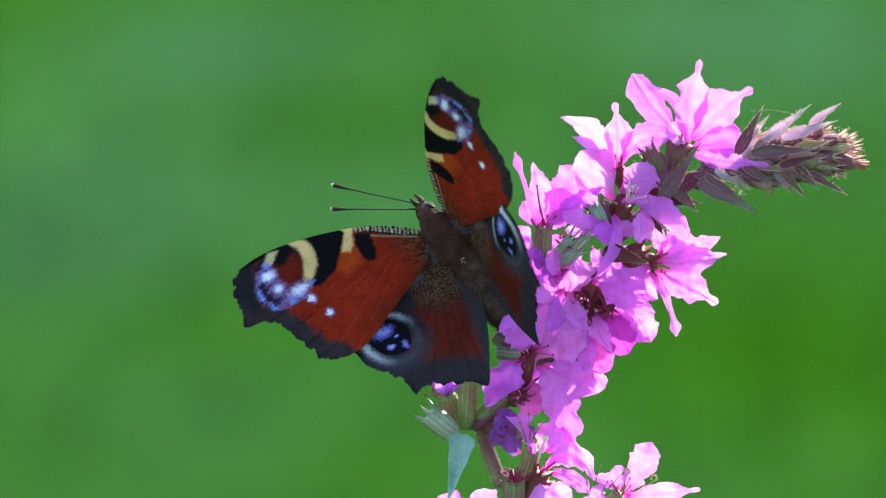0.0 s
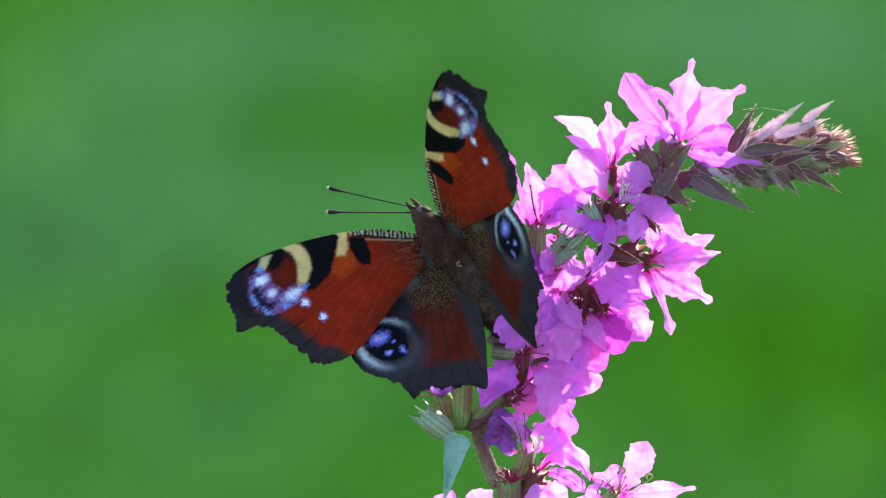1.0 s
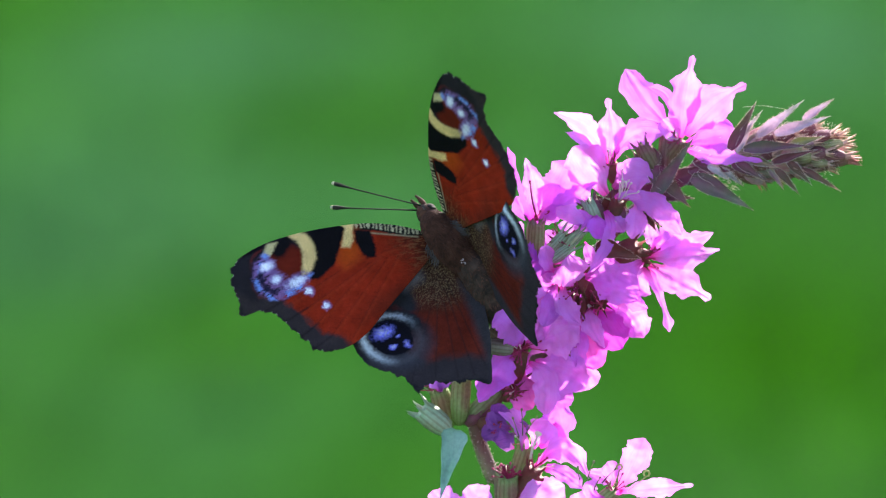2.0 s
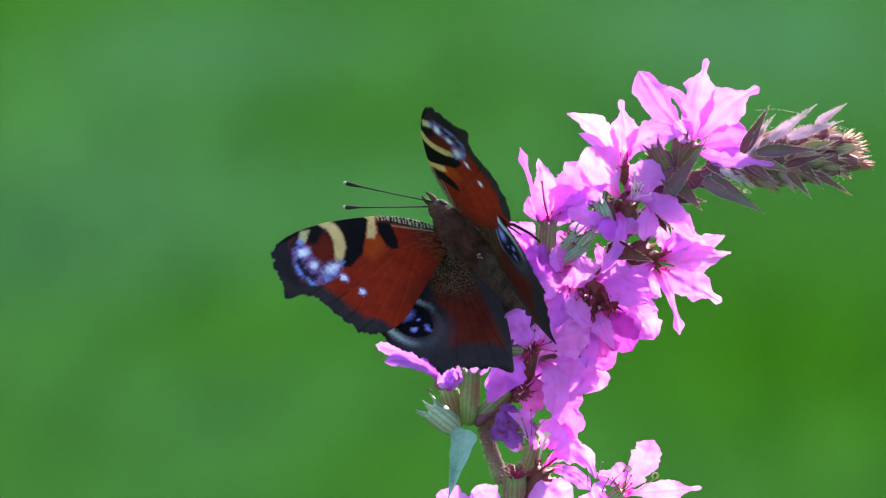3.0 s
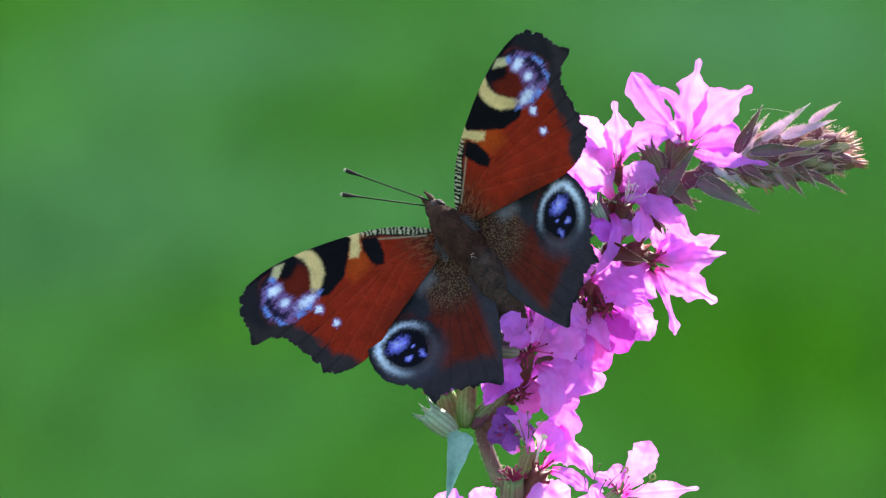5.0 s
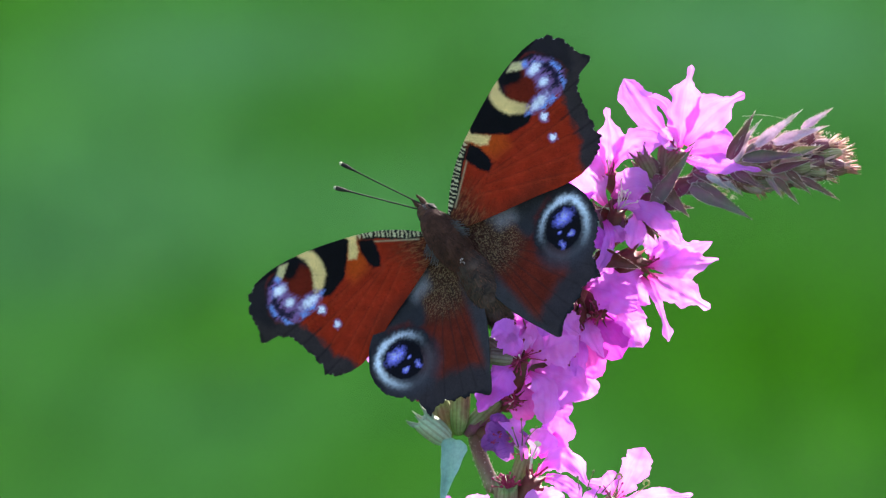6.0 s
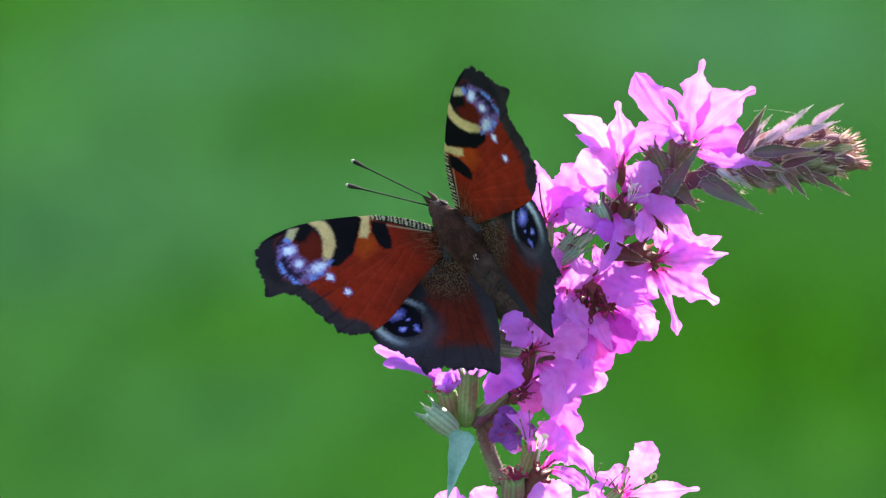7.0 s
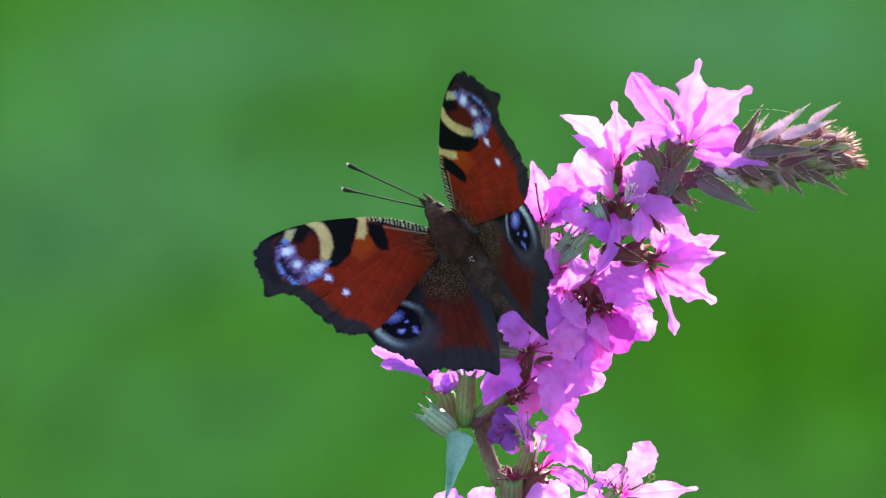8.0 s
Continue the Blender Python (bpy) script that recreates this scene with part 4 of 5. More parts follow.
def outline(ctrl, spokes, centre, ragged, seed):
    """Closed smooth line through control points, cut by even spokes from the centre; ragged(u, v): how toothed the edge is there."""
    c = [Vector((*p, 0)) for p in ctrl]
    n = len(c)
    pts = []
    for i in range(n):
        a, b, d, e = c[i - 1], c[i], c[(i + 1) % n], c[(i + 2) % n]
        for s in range(24):
            t = s / 24
            pts.append(0.5 * (2 * b + (d - a) * t + (2 * a - 5 * b + 4 * d - e) * t * t + (3 * b - a - 3 * d + e) * t ** 3))
    P = np.array([(p.x, p.y) for p in pts])
    step = np.linalg.norm(np.diff(np.vstack([P, P[:1]]), axis=0), axis=1)
    at = np.concatenate([[0], np.cumsum(step)])
    go = np.linspace(0, at[-1], spokes, endpoint=False)
    Q = np.stack([np.interp(go, at, np.append(P[:, k], P[0, k])) for k in (0, 1)], 1)
    rng = np.random.default_rng(seed)
    ph = rng.uniform(0, 6.28, 4)
    tooth = 0.22 * np.sin(go * 2.9 + ph[0]) * (np.sin(go * 0.7 + ph[1]) * 0.5 + 0.6) + 0.10 * np.sin(go * 7.3 + ph[2]) + 0.05 * rng.normal(size=spokes)
    out = Q - centre
    out /= np.linalg.norm(out, axis=1)[:, None]
    rag = ragged(Q[:, 0], Q[:, 1])
    return Q + out * (tooth * rag)[:, None], (tooth < -0.10) & (rag > 0.5)


def fuzzy(u, v, scale, seed=0.0):
    """Smooth random field in about -1..1, with features of about 2 / scale mm."""
    rng = np.random.default_rng(int(seed * 10) + 3)
    total = np.zeros_like(u)
    for k, share in ((1.0, 0.75), (2.1, 0.45)):
        T = rng.uniform(-1, 1, (97, 97))
        w = rng.uniform(0, 6.28)
        x = (u * np.cos(w) + v * np.sin(w)) * scale * k * 0.5 + 400
        y = (v * np.cos(w) - u * np.sin(w)) * scale * k * 0.5 + 400
        i, j = np.floor(x).astype(int), np.floor(y).astype(int)
        fx, fy = x - i, y - j
        fx, fy = fx * fx * (3 - 2 * fx), fy * fy * (3 - 2 * fy)
        g = lambda a, b: T[a % 97, b % 97]
        total += share * ((g(i, j) * (1 - fx) + g(i + 1, j) * fx) * (1 - fy) + (g(i, j + 1) * (1 - fx) + g(i + 1, j + 1) * fx) * fy)
    return total * 1.3


def inside(u, v, poly, soft):
    """About 1 inside the polygon, 0 outside, with a soft edge."""
    P = np.array(poly, float)
    d2 = np.full(u.shape, 1e9)
    odd = np.zeros(u.shape, bool)
    for (x0, y0), (x1, y1) in zip(P, np.roll(P, -1, 0)):
        ex, ey = x1 - x0, y1 - y0
        t = np.clip(((u - x0) * ex + (v - y0) * ey) / (ex * ex + ey * ey), 0, 1)
        d2 = np.minimum(d2, (u - x0 - t * ex) ** 2 + (v - y0 - t * ey) ** 2)
        odd ^= ((y0 > v) != (y1 > v)) & (u < (x1 - x0) * (v - y0) / (y1 - y0 + 1e-12) + x0)
    d = np.sqrt(d2) * np.where(odd, 1, -1)
    return smooth_step(-soft, soft, d)


def line_field(u, v, a, b, width):
    ex, ey = b[0] - a[0], b[1] - a[1]
    t = np.clip(((u - a[0]) * ex + (v - a[1]) * ey) / (ex * ex + ey * ey), 0, 1)
    return np.exp(-((u - a[0] - t * ex) ** 2 + (v - a[1] - t * ey) ** 2) / (width * width))


def lay(C, m, colour):
    return C + (np.array(colour) - C) * m[:, None]


FORE = [(0.6, 0.2), (1.6, 1.6), (4.4, 4.0), (7.9, 6.1), (12.2, 7.9), (17.0, 9.5), (22.0, 10.7), (26.0, 10.9), (28.6, 10.1), (30.2, 7.8), (30.6, 5.4), (31.4, 3.5),
        (29.0, 2.9), (27.3, 1.6), (26.5, -0.4), (25.9, -2.8), (25.5, -4.8), (25.4, -6.2), (23.6, -7.6), (20.6, -8.3), (17.2, -7.8), (13.0, -6.3), (7.0, -4.2), (1.5, -2.0)]
HIND = [(0.4, 0.6), (4.5, 1.6), (9.5, 0.6), (14, -0.8), (17.2, -2.8), (18.5, -5.1), (19.2, -7.2), (19.3, -9), (18.8, -11.3), (17.2, -13.3), (15.9, -15), (15.4, -16.5),
        (15.2, -18.5), (13.4, -18), (11.4, -18.9), (9.4, -20.2), (7.8, -21), (6.2, -22.6), (4.4, -19.5), (2.4, -15.5), (0.8, -11.3), (-0.2, -7.2), (-0.4, -2.6)]
EDGE_F = [(28.9, 10.0), (30.4, 7.4), (31.2, 3.6), (27.3, 1.4), (26.2, -1.6), (25.5, -6.0), (23.4, -7.9)]
EDGE_H = [(18, -3.8), (19.3, -7.6), (18.5, -12), (15.7, -15.8), (15, -18.3), (11, -19.2), (7.6, -21.2), (6.2, -22.6)]


def edge_distance(u, v, line):
    d = np.full(u.shape, 1e9)
    for (x0, y0), (x1, y1) in zip(line, line[1:]):
        ex, ey = x1 - x0, y1 - y0
        t = np.clip(((u - x0) * ex + (v - y0) * ey) / (ex * ex + ey * ey), 0, 1)
        d = np.minimum(d, np.hypot(u - x0 - t * ex, v - y0 - t * ey))
    return d


BLACK, YELLOW, BLUE, WHITE = (0.006, 0.005, 0.007), (0.84, 0.56, 0.24), (0.17, 0.35, 0.90), (0.85, 0.84, 1.0)


def fore_scales(u, v):
    """Colours of the forewing's upper side."""
    n1, n2, n3 = fuzzy(u, v, 3.0, 1), fuzzy(u, v, 7.0, 2), fuzzy(u, v, 0.6, 3)
    fine = fuzzy(u, v, 16.0, 17)
    uu, vv = u + 0.10 * n2 + 0.06 * fine, v + 0.10 * n1 + 0.06 * fine
    C = np.tile(np.array((0.28, 0.020, 0.007)), (len(u), 1))
    C *= (1 + 0.16 * n3 + 0.06 * n1 + 0.05 * fine)[:, None]
    # brown dusting with golden hairs towards the body and along the hind edge
    C = lay(C, 0.80 * smooth_step(9.0, 2, u + 0.5 * n1) * smooth_step(4.6, 1, v), (0.036, 0.015, 0.009))
    hair = fuzzy(u * 0.35 + v * 0.1, v * 1.7 - u * 0.5, 9.0, 4)
    C = lay(C, 0.30 * smooth_step(0.05, 0.6, hair) * smooth_step(9, 1.5, u) * smooth_step(4.5, 0.5, v), (0.34, 0.19, 0.08))
    C = lay(C, 0.55 * smooth_step(0.05, -0.6, hair) * smooth_step(7, 1.5, u) * smooth_step(4.5, 0.5, v), (0.020, 0.012, 0.010))
    C = lay(C, 0.70 * smooth_step(-2.4, -6.2, v) * smooth_step(20, 9, u), (0.055, 0.014, 0.008))
    for a, b in (((9, 1.2), (26.0, -0.6)), ((9, 1.0), (25.6, -3.6)), ((8, 0.4), (24.4, -6.6)), ((6, 0.2), (20.5, -7.8)), ((10, 2.6), (26.8, 1.4)), ((2, 0.6), (11, 1.8))):
        C = lay(C, 0.22 * line_field(u, v, a, b, 0.11), (0.05, 0.010, 0.01))
        C = lay(C, 0.08 * line_field(u, v + 0.35, a, b, 0.22), (0.55, 0.085, 0.03))
    # ragged dark outer margin, crossed by black veins
    d = edge_distance(u, v, EDGE_F) + 0.25 * n1
    C = lay(C, smooth_step(3.3, 2.1, d), (0.036, 0.026, 0.029))
    for a, b in (((22.5, 2.4), (28.5, 2.4)), ((22.5, -0.2), (27.0, -0.4)), ((22.5, -3.0), (26.0, -3.4)), ((22, -5.6), (25.6, -6.0))):
        C = lay(C, 0.6 * line_field(u, v, a, b, 0.16), (0.016, 0.010, 0.012))
    C = lay(C, smooth_step(0.45, 0.0, d - 0.12 * n2) * 0.7, (0.012, 0.010, 0.012))
    C = lay(C, inside(uu, vv, [(22, 11.4), (29.0, 11), (30.2, 7.4), (29.0, 4.6), (27.6, 3.6), (27.6, 6.2), (25.6, 9.6)], 0.6), (0.020, 0.016, 0.020))
    # fore edge: black with fine pale strokes near the body
    C = lay(C, inside(uu, vv, [(0.6, 0.4), (1.0, 2.2), (8, 6.8), (12, 8.8), (11.4, 6.9), (7.6, 4.8), (3.4, 1.5)], 0.15), (0.012, 0.011, 0.010))
    wave = np.sin((u * 0.84 + v * 0.54) * 10.5 + 1.8 * n1 + 0.8 * n2)
    strip = inside(uu, vv, [(0.8, 0.6), (1.5, 2.1), (8, 6.5), (11.4, 8.1), (11.2, 7.1), (7.6, 5.2), (3.6, 2.0)], 0.15)
    C = lay(C, 0.9 * smooth_step(0.05, 0.5, wave) * strip, (0.56, 0.48, 0.30))
    C = lay(C, 0.6 * line_field(u, v, (2.4, 0.9), (8.2, 4.7), 0.13), (0.42, 0.36, 0.22))
    # dark and pale bars along the fore edge
    C = lay(C, 0.9 * inside(uu, vv, [(9.8, 6.2), (12.0, 6.4), (14.6, 4.0), (14.2, 2.2), (11.6, 2.4), (10.6, 3.6)], 1.2), (0.44, 0.058, 0.008))
    C = lay(C, inside(uu, vv, [(9.6, 7.1), (11.6, 8.0), (11.4, 6.9), (13.0, 5.0), (12.0, 4.4), (11.0, 4.9), (10.4, 6.1)], 0.30), YELLOW)
    C = lay(C, inside(uu, vv, [(8.0, 5.0), (10.0, 6.2), (10.7, 5.0), (10.9, 3.6), (10.6, 1.8), (9.6, 1.3), (8.6, 2.6)], 0.22), BLACK)
    C = lay(C, inside(uu, vv, [(11.2, 7.0), (11.8, 8.5), (17.4, 10.4), (17.0, 8.4), (17.4, 5.6), (19.0, 4.0), (19.8, 3.3), (18.6, 2.7), (15.4, 3.3), (12.8, 5.5)], 0.22), BLACK)
    C = lay(C, inside(uu, vv, [(15.5, 9.7), (17.6, 10.6), (26, 11.8), (28, 10.9), (23.6, 10.3), (17.4, 9.4)], 0.2), BLACK)
    # eyespot: maroon pupil, black brow, cream crescents, blue and lilac outer arc
    C = lay(C, inside(uu, vv, [(17.0, 9.6), (17.2, 6.0), (18.8, 4.2), (22.4, 3.0), (26.2, 3.4), (27.8, 5.0), (27.4, 7.6), (25.4, 9.8), (22.0, 10.7)], 0.3), (0.016, 0.012, 0.018))
    C = lay(C, inside(uu, vv, [(18.4, 7.4), (19.4, 4.6), (22.6, 4.2), (24.4, 5.0), (24.4, 7.6), (23.0, 9.2), (19.6, 9.0)], 0.5), (0.13, 0.013, 0.007))
    C = lay(C, inside(uu, vv, [(18.9, 9.4), (19.5, 8.6), (21.2, 7.8), (22.3, 8.1), (22.6, 9.0), (21.0, 10.3), (19.2, 10.2)], 0.45), BLACK)
    arc = fuzzy(u * 0.5, v * 1.6, 6.0, 21)
    C = lay(C, inside(uu, vv, [(17.6, 10.2), (16.5, 8.8), (16.4, 7.0), (17.2, 5.3), (18.8, 4.2), (20.4, 4.2), (19.5, 5.5), (18.45, 7.2), (18.45, 8.8), (19.2, 10.3)], 0.34) * (0.94 + 0.06 * arc), YELLOW)
    C = lay(C, 0.9 * inside(uu, vv, [(20.9, 10.0), (22.2, 10.5), (23.9, 9.5), (23.2, 8.7), (22.2, 9.2)], 0.25), (0.70, 0.56, 0.28))
    zone = inside(uu, vv, [(23.3, 9.7), (25.6, 9.0), (27.1, 7.2), (27.5, 4.9), (26.4, 3.3), (24.7, 2.5), (21.4, 2.5), (18.7, 3.8), (19.6, 4.6), (22.2, 5.0), (23.2, 6.7), (23.0, 8.7)], 0.35)
    streak = 0.6 * fuzzy(u * 0.45, v * 1.9, 5.0, 6) + 0.4 * fuzzy(u * 0.8, v * 2.0, 13.0, 8)
    rim = edge_distance(u, v, [(23.2, 9.6), (25.6, 8.9), (27.1, 7.2), (27.4, 4.9), (26.4, 3.4), (24.6, 2.6), (21.4, 2.6), (18.7, 4.0)])
    C = lay(C, zone * smooth_step(-0.6, 0.3, streak), (0.22, 0.11, 0.30))
    C = lay(C, 0.85 * zone * smooth_step(1.2, 0.4, rim + 0.5 * streak) * smooth_step(-0.5, 0.1, streak) * smooth_step(-0.30, 0.12, fuzzy(u, v, 1.1, 33)), BLUE)
    C = lay(C, 0.9 * zone * smooth_step(0.62, 0.2, np.abs(rim - 1.15) + 0.30 * streak) * smooth_step(24.4, 25.4, u), (0.012, 0.010, 0.03))
    for x, y, a, b in ((24.3, 7.7, 1.2, 0.62), (24.1, 5.5, 0.8, 0.6), (21.6, 3.8, 1.7, 0.66)):
        q = np.hypot((uu - x) / a, (vv - y) / b) + 0.25 * n2
        C = lay(C, smooth_step(1.6, 0.8, q) * 0.5, (0.50, 0.42, 0.86))
        C = lay(C, smooth_step(1.2, 0.35, q), WHITE)
    for x, y, w in ((20.8, 1.8, 0.66), (19.9, -1.3, 0.54)):
        q = np.hypot(uu - x, vv - y) + 0.15 * n2
        C = lay(C, smooth_step(w * 1.6, w * 0.8, q) * 0.5, (0.35, 0.26, 0.62))
        C = lay(C, smooth_step(w, w * 0.4, q), (0.88, 0.84, 0.98))
    return C


def hind_scales(u, v):
    """Colours of the hindwing's upper side."""
    n1, n2, n3 = fuzzy(u, v, 3.0, 11), fuzzy(u, v, 7.0, 12), fuzzy(u, v, 0.6, 13)
    uu, vv = u + 0.14 * n2, v + 0.14 * n1
    C = np.tile(np.array((0.105, 0.014, 0.008)), (len(u), 1))
    C *= (1 + 0.20 * n3 + 0.08 * n1)[:, None]
    C = lay(C, 0.85 * smooth_step(11.0, 4.0, np.hypot(u - 1, v + 1)), (0.036, 0.016, 0.010))
    # gold and black dusting near the body
    near = smooth_step(6.4, 3.0, np.hypot(u - 4.4, (v + 2.4) * 0.85)) * smooth_step(0.8, 2.6, u)
    speck = fuzzy(u, v, 21.0, 14)
    C = lay(C, 0.5 * near * smooth_step(0.05, -0.4, speck), (0.020, 0.014, 0.011))
    C = lay(C, 0.45 * near * smooth_step(0.15, 0.6, speck), (0.33, 0.23, 0.12))
    d = edge_distance(u, v, EDGE_H) + 0.3 * n1
    C = lay(C, smooth_step(5.2, 3.2, d), (0.034, 0.026, 0.031))
    C = lay(C, smooth_step(0.6, 0.0, d), (0.014, 0.013, 0.016))
    C = lay(C, inside(uu, vv, [(8.2, 0.8), (7.8, -3.6), (8.8, -6.4), (10.4, -6.4), (11, -4.2), (14, -2.8), (18.6, -4.2), (14.5, -0.4), (10, 1.2)], 0.7), (0.026, 0.025, 0.030))
    C = lay(C, 0.75 * inside(uu, vv, [(5.0, 1.2), (5.8, -1.8), (8.4, -2.2), (9.0, 1.0)], 1.2), (0.21, 0.21, 0.25))
    C = lay(C, inside(uu, vv, [(-1.5, -3), (1.6, -5), (3.0, -11), (4.6, -18.0), (6.0, -22.5), (1, -15.5), (-2, -7)], 0.8), (0.042, 0.036, 0.042))
    for a, b in (((8, -6), (16.4, -13.8)), ((7, -7), (15.2, -16.6)), ((6, -7), (12, -17.6)), ((5, -7), (9.4, -19.2)), ((4, -6), (7.4, -20.2)), ((3, -4), (5.4, -19.6))):
        C = lay(C, 0.45 * line_field(u, v, a, b, 0.13), (0.018, 0.012, 0.012))
    # eyespot: black oval with blue dust, pale ring open towards the hind edge
    cx, cy = 14.1, -8.8
    c, w = math.cos(radians(-26)), math.sin(radians(-26))
    x, y = (uu - cx) * c + (vv - cy) * w, -(uu - cx) * w + (vv - cy) * c
    r = np.hypot(x / 2.45, y / 2.9)
    ang = np.arctan2(y, x)
    C = lay(C, 0.8 * smooth_step(2.5, 1.7, r) * smooth_step(-0.2, 0.6, np.cos(ang + 1.2)), (0.040, 0.037, 0.050))
    C = lay(C, smooth_step(2.25, 1.75, r + 0.06 * n1) * smooth_step(-0.45, 0.45, np.cos(ang - 2.4)), (0.016, 0.015, 0.020))
    ray = 0.02 * np.sin(ang * 37 + 3 * n1)
    ring = np.exp(-((r + 0.03 * n1 + ray - 1.46) / 0.20) ** 2)
    C = lay(C, ring * np.clip(0.36 + 0.50 * np.cos(ang - 1.3), 0.03, 1), (0.80, 0.86, 1.0))
    C = lay(C, smooth_step(1.16, 1.02, r + 0.03 * n1), (0.006, 0.005, 0.009))
    dust = fuzzy(u, v, 9.0, 15)
    for bx, by, a, b in ((14.8, -7.6, 1.7, 1.2), (14.6, -10.3, 0.65, 0.5), (12.7, -10.8, 0.55, 0.85), (13.2, -9.1, 0.4, 0.3)):
        q = np.hypot((uu - bx) / a, (vv - by) / b) + 0.22 * n1 + 0.3 * dust
        C = lay(C, smooth_step(1.15, 0.6, q) * np.clip(0.65 + 0.6 * dust, 0.15, 1), (0.22, 0.21, 0.86))
        C = lay(C, smooth_step(0.55, 0.1, q) * 0.5, (0.66, 0.64, 1.0))
    return C


def wing_mesh(name, side, ctrl, centre, spokes, ring_count, ragged, scales, seed, camber, dip=0.0, turn=0.0, stretch=1.0, fringe=0.0):
    """A thin shell: a finely ringed upper side with the colours of its scales, and a dark underside."""
    B, notch = outline(ctrl, spokes, np.array(centre), ragged, seed)
    s = np.linspace(0, 1, ring_count + 1)[1:]
    G = np.array(centre) + s[:, None, None] * (B - np.array(centre))[None]
    U = np.concatenate([[centre], G.reshape(-1, 2)])
    s2 = np.linspace(0, 1, 13)[1:-1]
    G2 = np.array(centre) + s2[:, None, None] * (B - np.array(centre))[None]
    U2 = np.concatenate([[centre], G2.reshape(-1, 2)])

    def height(q):
        u, v = q[:, 0], q[:, 1]
        return camber * (u / 20) ** 2 * -1.0 + 0.25 * np.sin(u * 0.28 + 0.3) * np.sin(v * 0.35) + (1 - dip) * np.minimum(1, u / 9) * (1.0 * smooth_step(2.0, 9.0, v) + 0.7 * smooth_step(-2.0, -7.0, v)) - dip * 1.2 * smooth_step(-8.0, -2.5, v) * np.minimum(1, u / 8) + dip * 1.2 * smooth_step(-11, -22, v) * smooth_step(12.5, 6, u)

    def placed(q, drop):
        c, w = math.cos(radians(turn)), math.sin(radians(turn))
        return np.stack([side * (q[:, 0] * c - q[:, 1] * w) * stretch, q[:, 0] * w + q[:, 1] * c, height(q) - drop], 1)

    top = placed(U, 0.0)
    low = placed(U2, 0.10)
    n, faces = spokes, []
    k = np.arange(n)
    k1 = (k + 1) % n

    def grid(first, count, flip):
        out = [np.stack([np.full(n, first), first + 1 + k, first + 1 + k1, np.full(n, -1)], 1)]
        for i in range(count - 1):
            a = first + 1 + i * n
            out.append(np.stack([a + k, a + n + k, a + n + k1, a + k1], 1))
        res = [tuple(int(q) for q in row if q >= 0) for blk in out for row in blk]
        return [tuple(reversed(q)) for q in res] if flip else res

    nt = len(top)
    faces = grid(0, ring_count, side < 0) + grid(nt, len(s2), side > 0)
    rim = [(int(nt + 1 + (len(s2) - 1) * n + a), int(nt + 1 + (len(s2) - 1) * n + b), int(1 + (ring_count - 1) * n + b), int(1 + (ring_count - 1) * n + a)) for a, b in zip(k, k1)]
    faces += [tuple(reversed(q)) for q in rim] if side < 0 else rim
    me = mesh_of(name, np.concatenate([top, low]) * MM, faces, WING)
    C = np.clip(scales(U[:, 0], U[:, 1]), 0.003, 1)
    rim = slice(1 + (ring_count - 1) * spokes, 1 + ring_count * spokes)
    C[rim] = lay(C[rim], notch * fringe, (0.60, 0.54, 0.50))
    D = np.tile(np.array((0.050, 0.040, 0.042)), (len(low), 1)) * (1 + 0.4 * fuzzy(U2[:, 0], U2[:, 1], 4.0, 30))[:, None]
    col = np.ones((len(top) + len(low), 4), np.float32)
    col[:, :3] = np.concatenate([C, D])
    me.color_attributes.new("scales", "FLOAT_COLOR", "POINT").data.foreach_set("color", col.ravel())
    return me


def rag_f(u, v):
    return smooth_step(21, 26, u + np.maximum(0, -v - 4) * 0.3) * smooth_step(12.0, 9.8, v) + 0.05


def rag_h(u, v):
    return smooth_step(-7, -12, v) * smooth_step(5.5, 9, u) + 0.1


wings = {}
for side in (1, -1):
    w = part("forewing", wing_mesh("forewing", side, FORE, (15.5, 2.2), 560, 120, rag_f, fore_scales, 40, 0.5, 0.0, 2.0, 1.0, 0.6), butterfly,
             label="red-brown forewing with black and yellow bars and a blue-rimmed eyespot")
    wings[side, 0] = w
    w = part("hindwing", wing_mesh("hindwing", side, HIND, (9.5, -8.0), 500, 100, rag_h, hind_scales, 41, 0.5, 1.0, 3.0, 1.04), butterfly,
             label="dark brown hindwing with a pale-ringed blue and black eyespot")
    wings[side, 1] = w


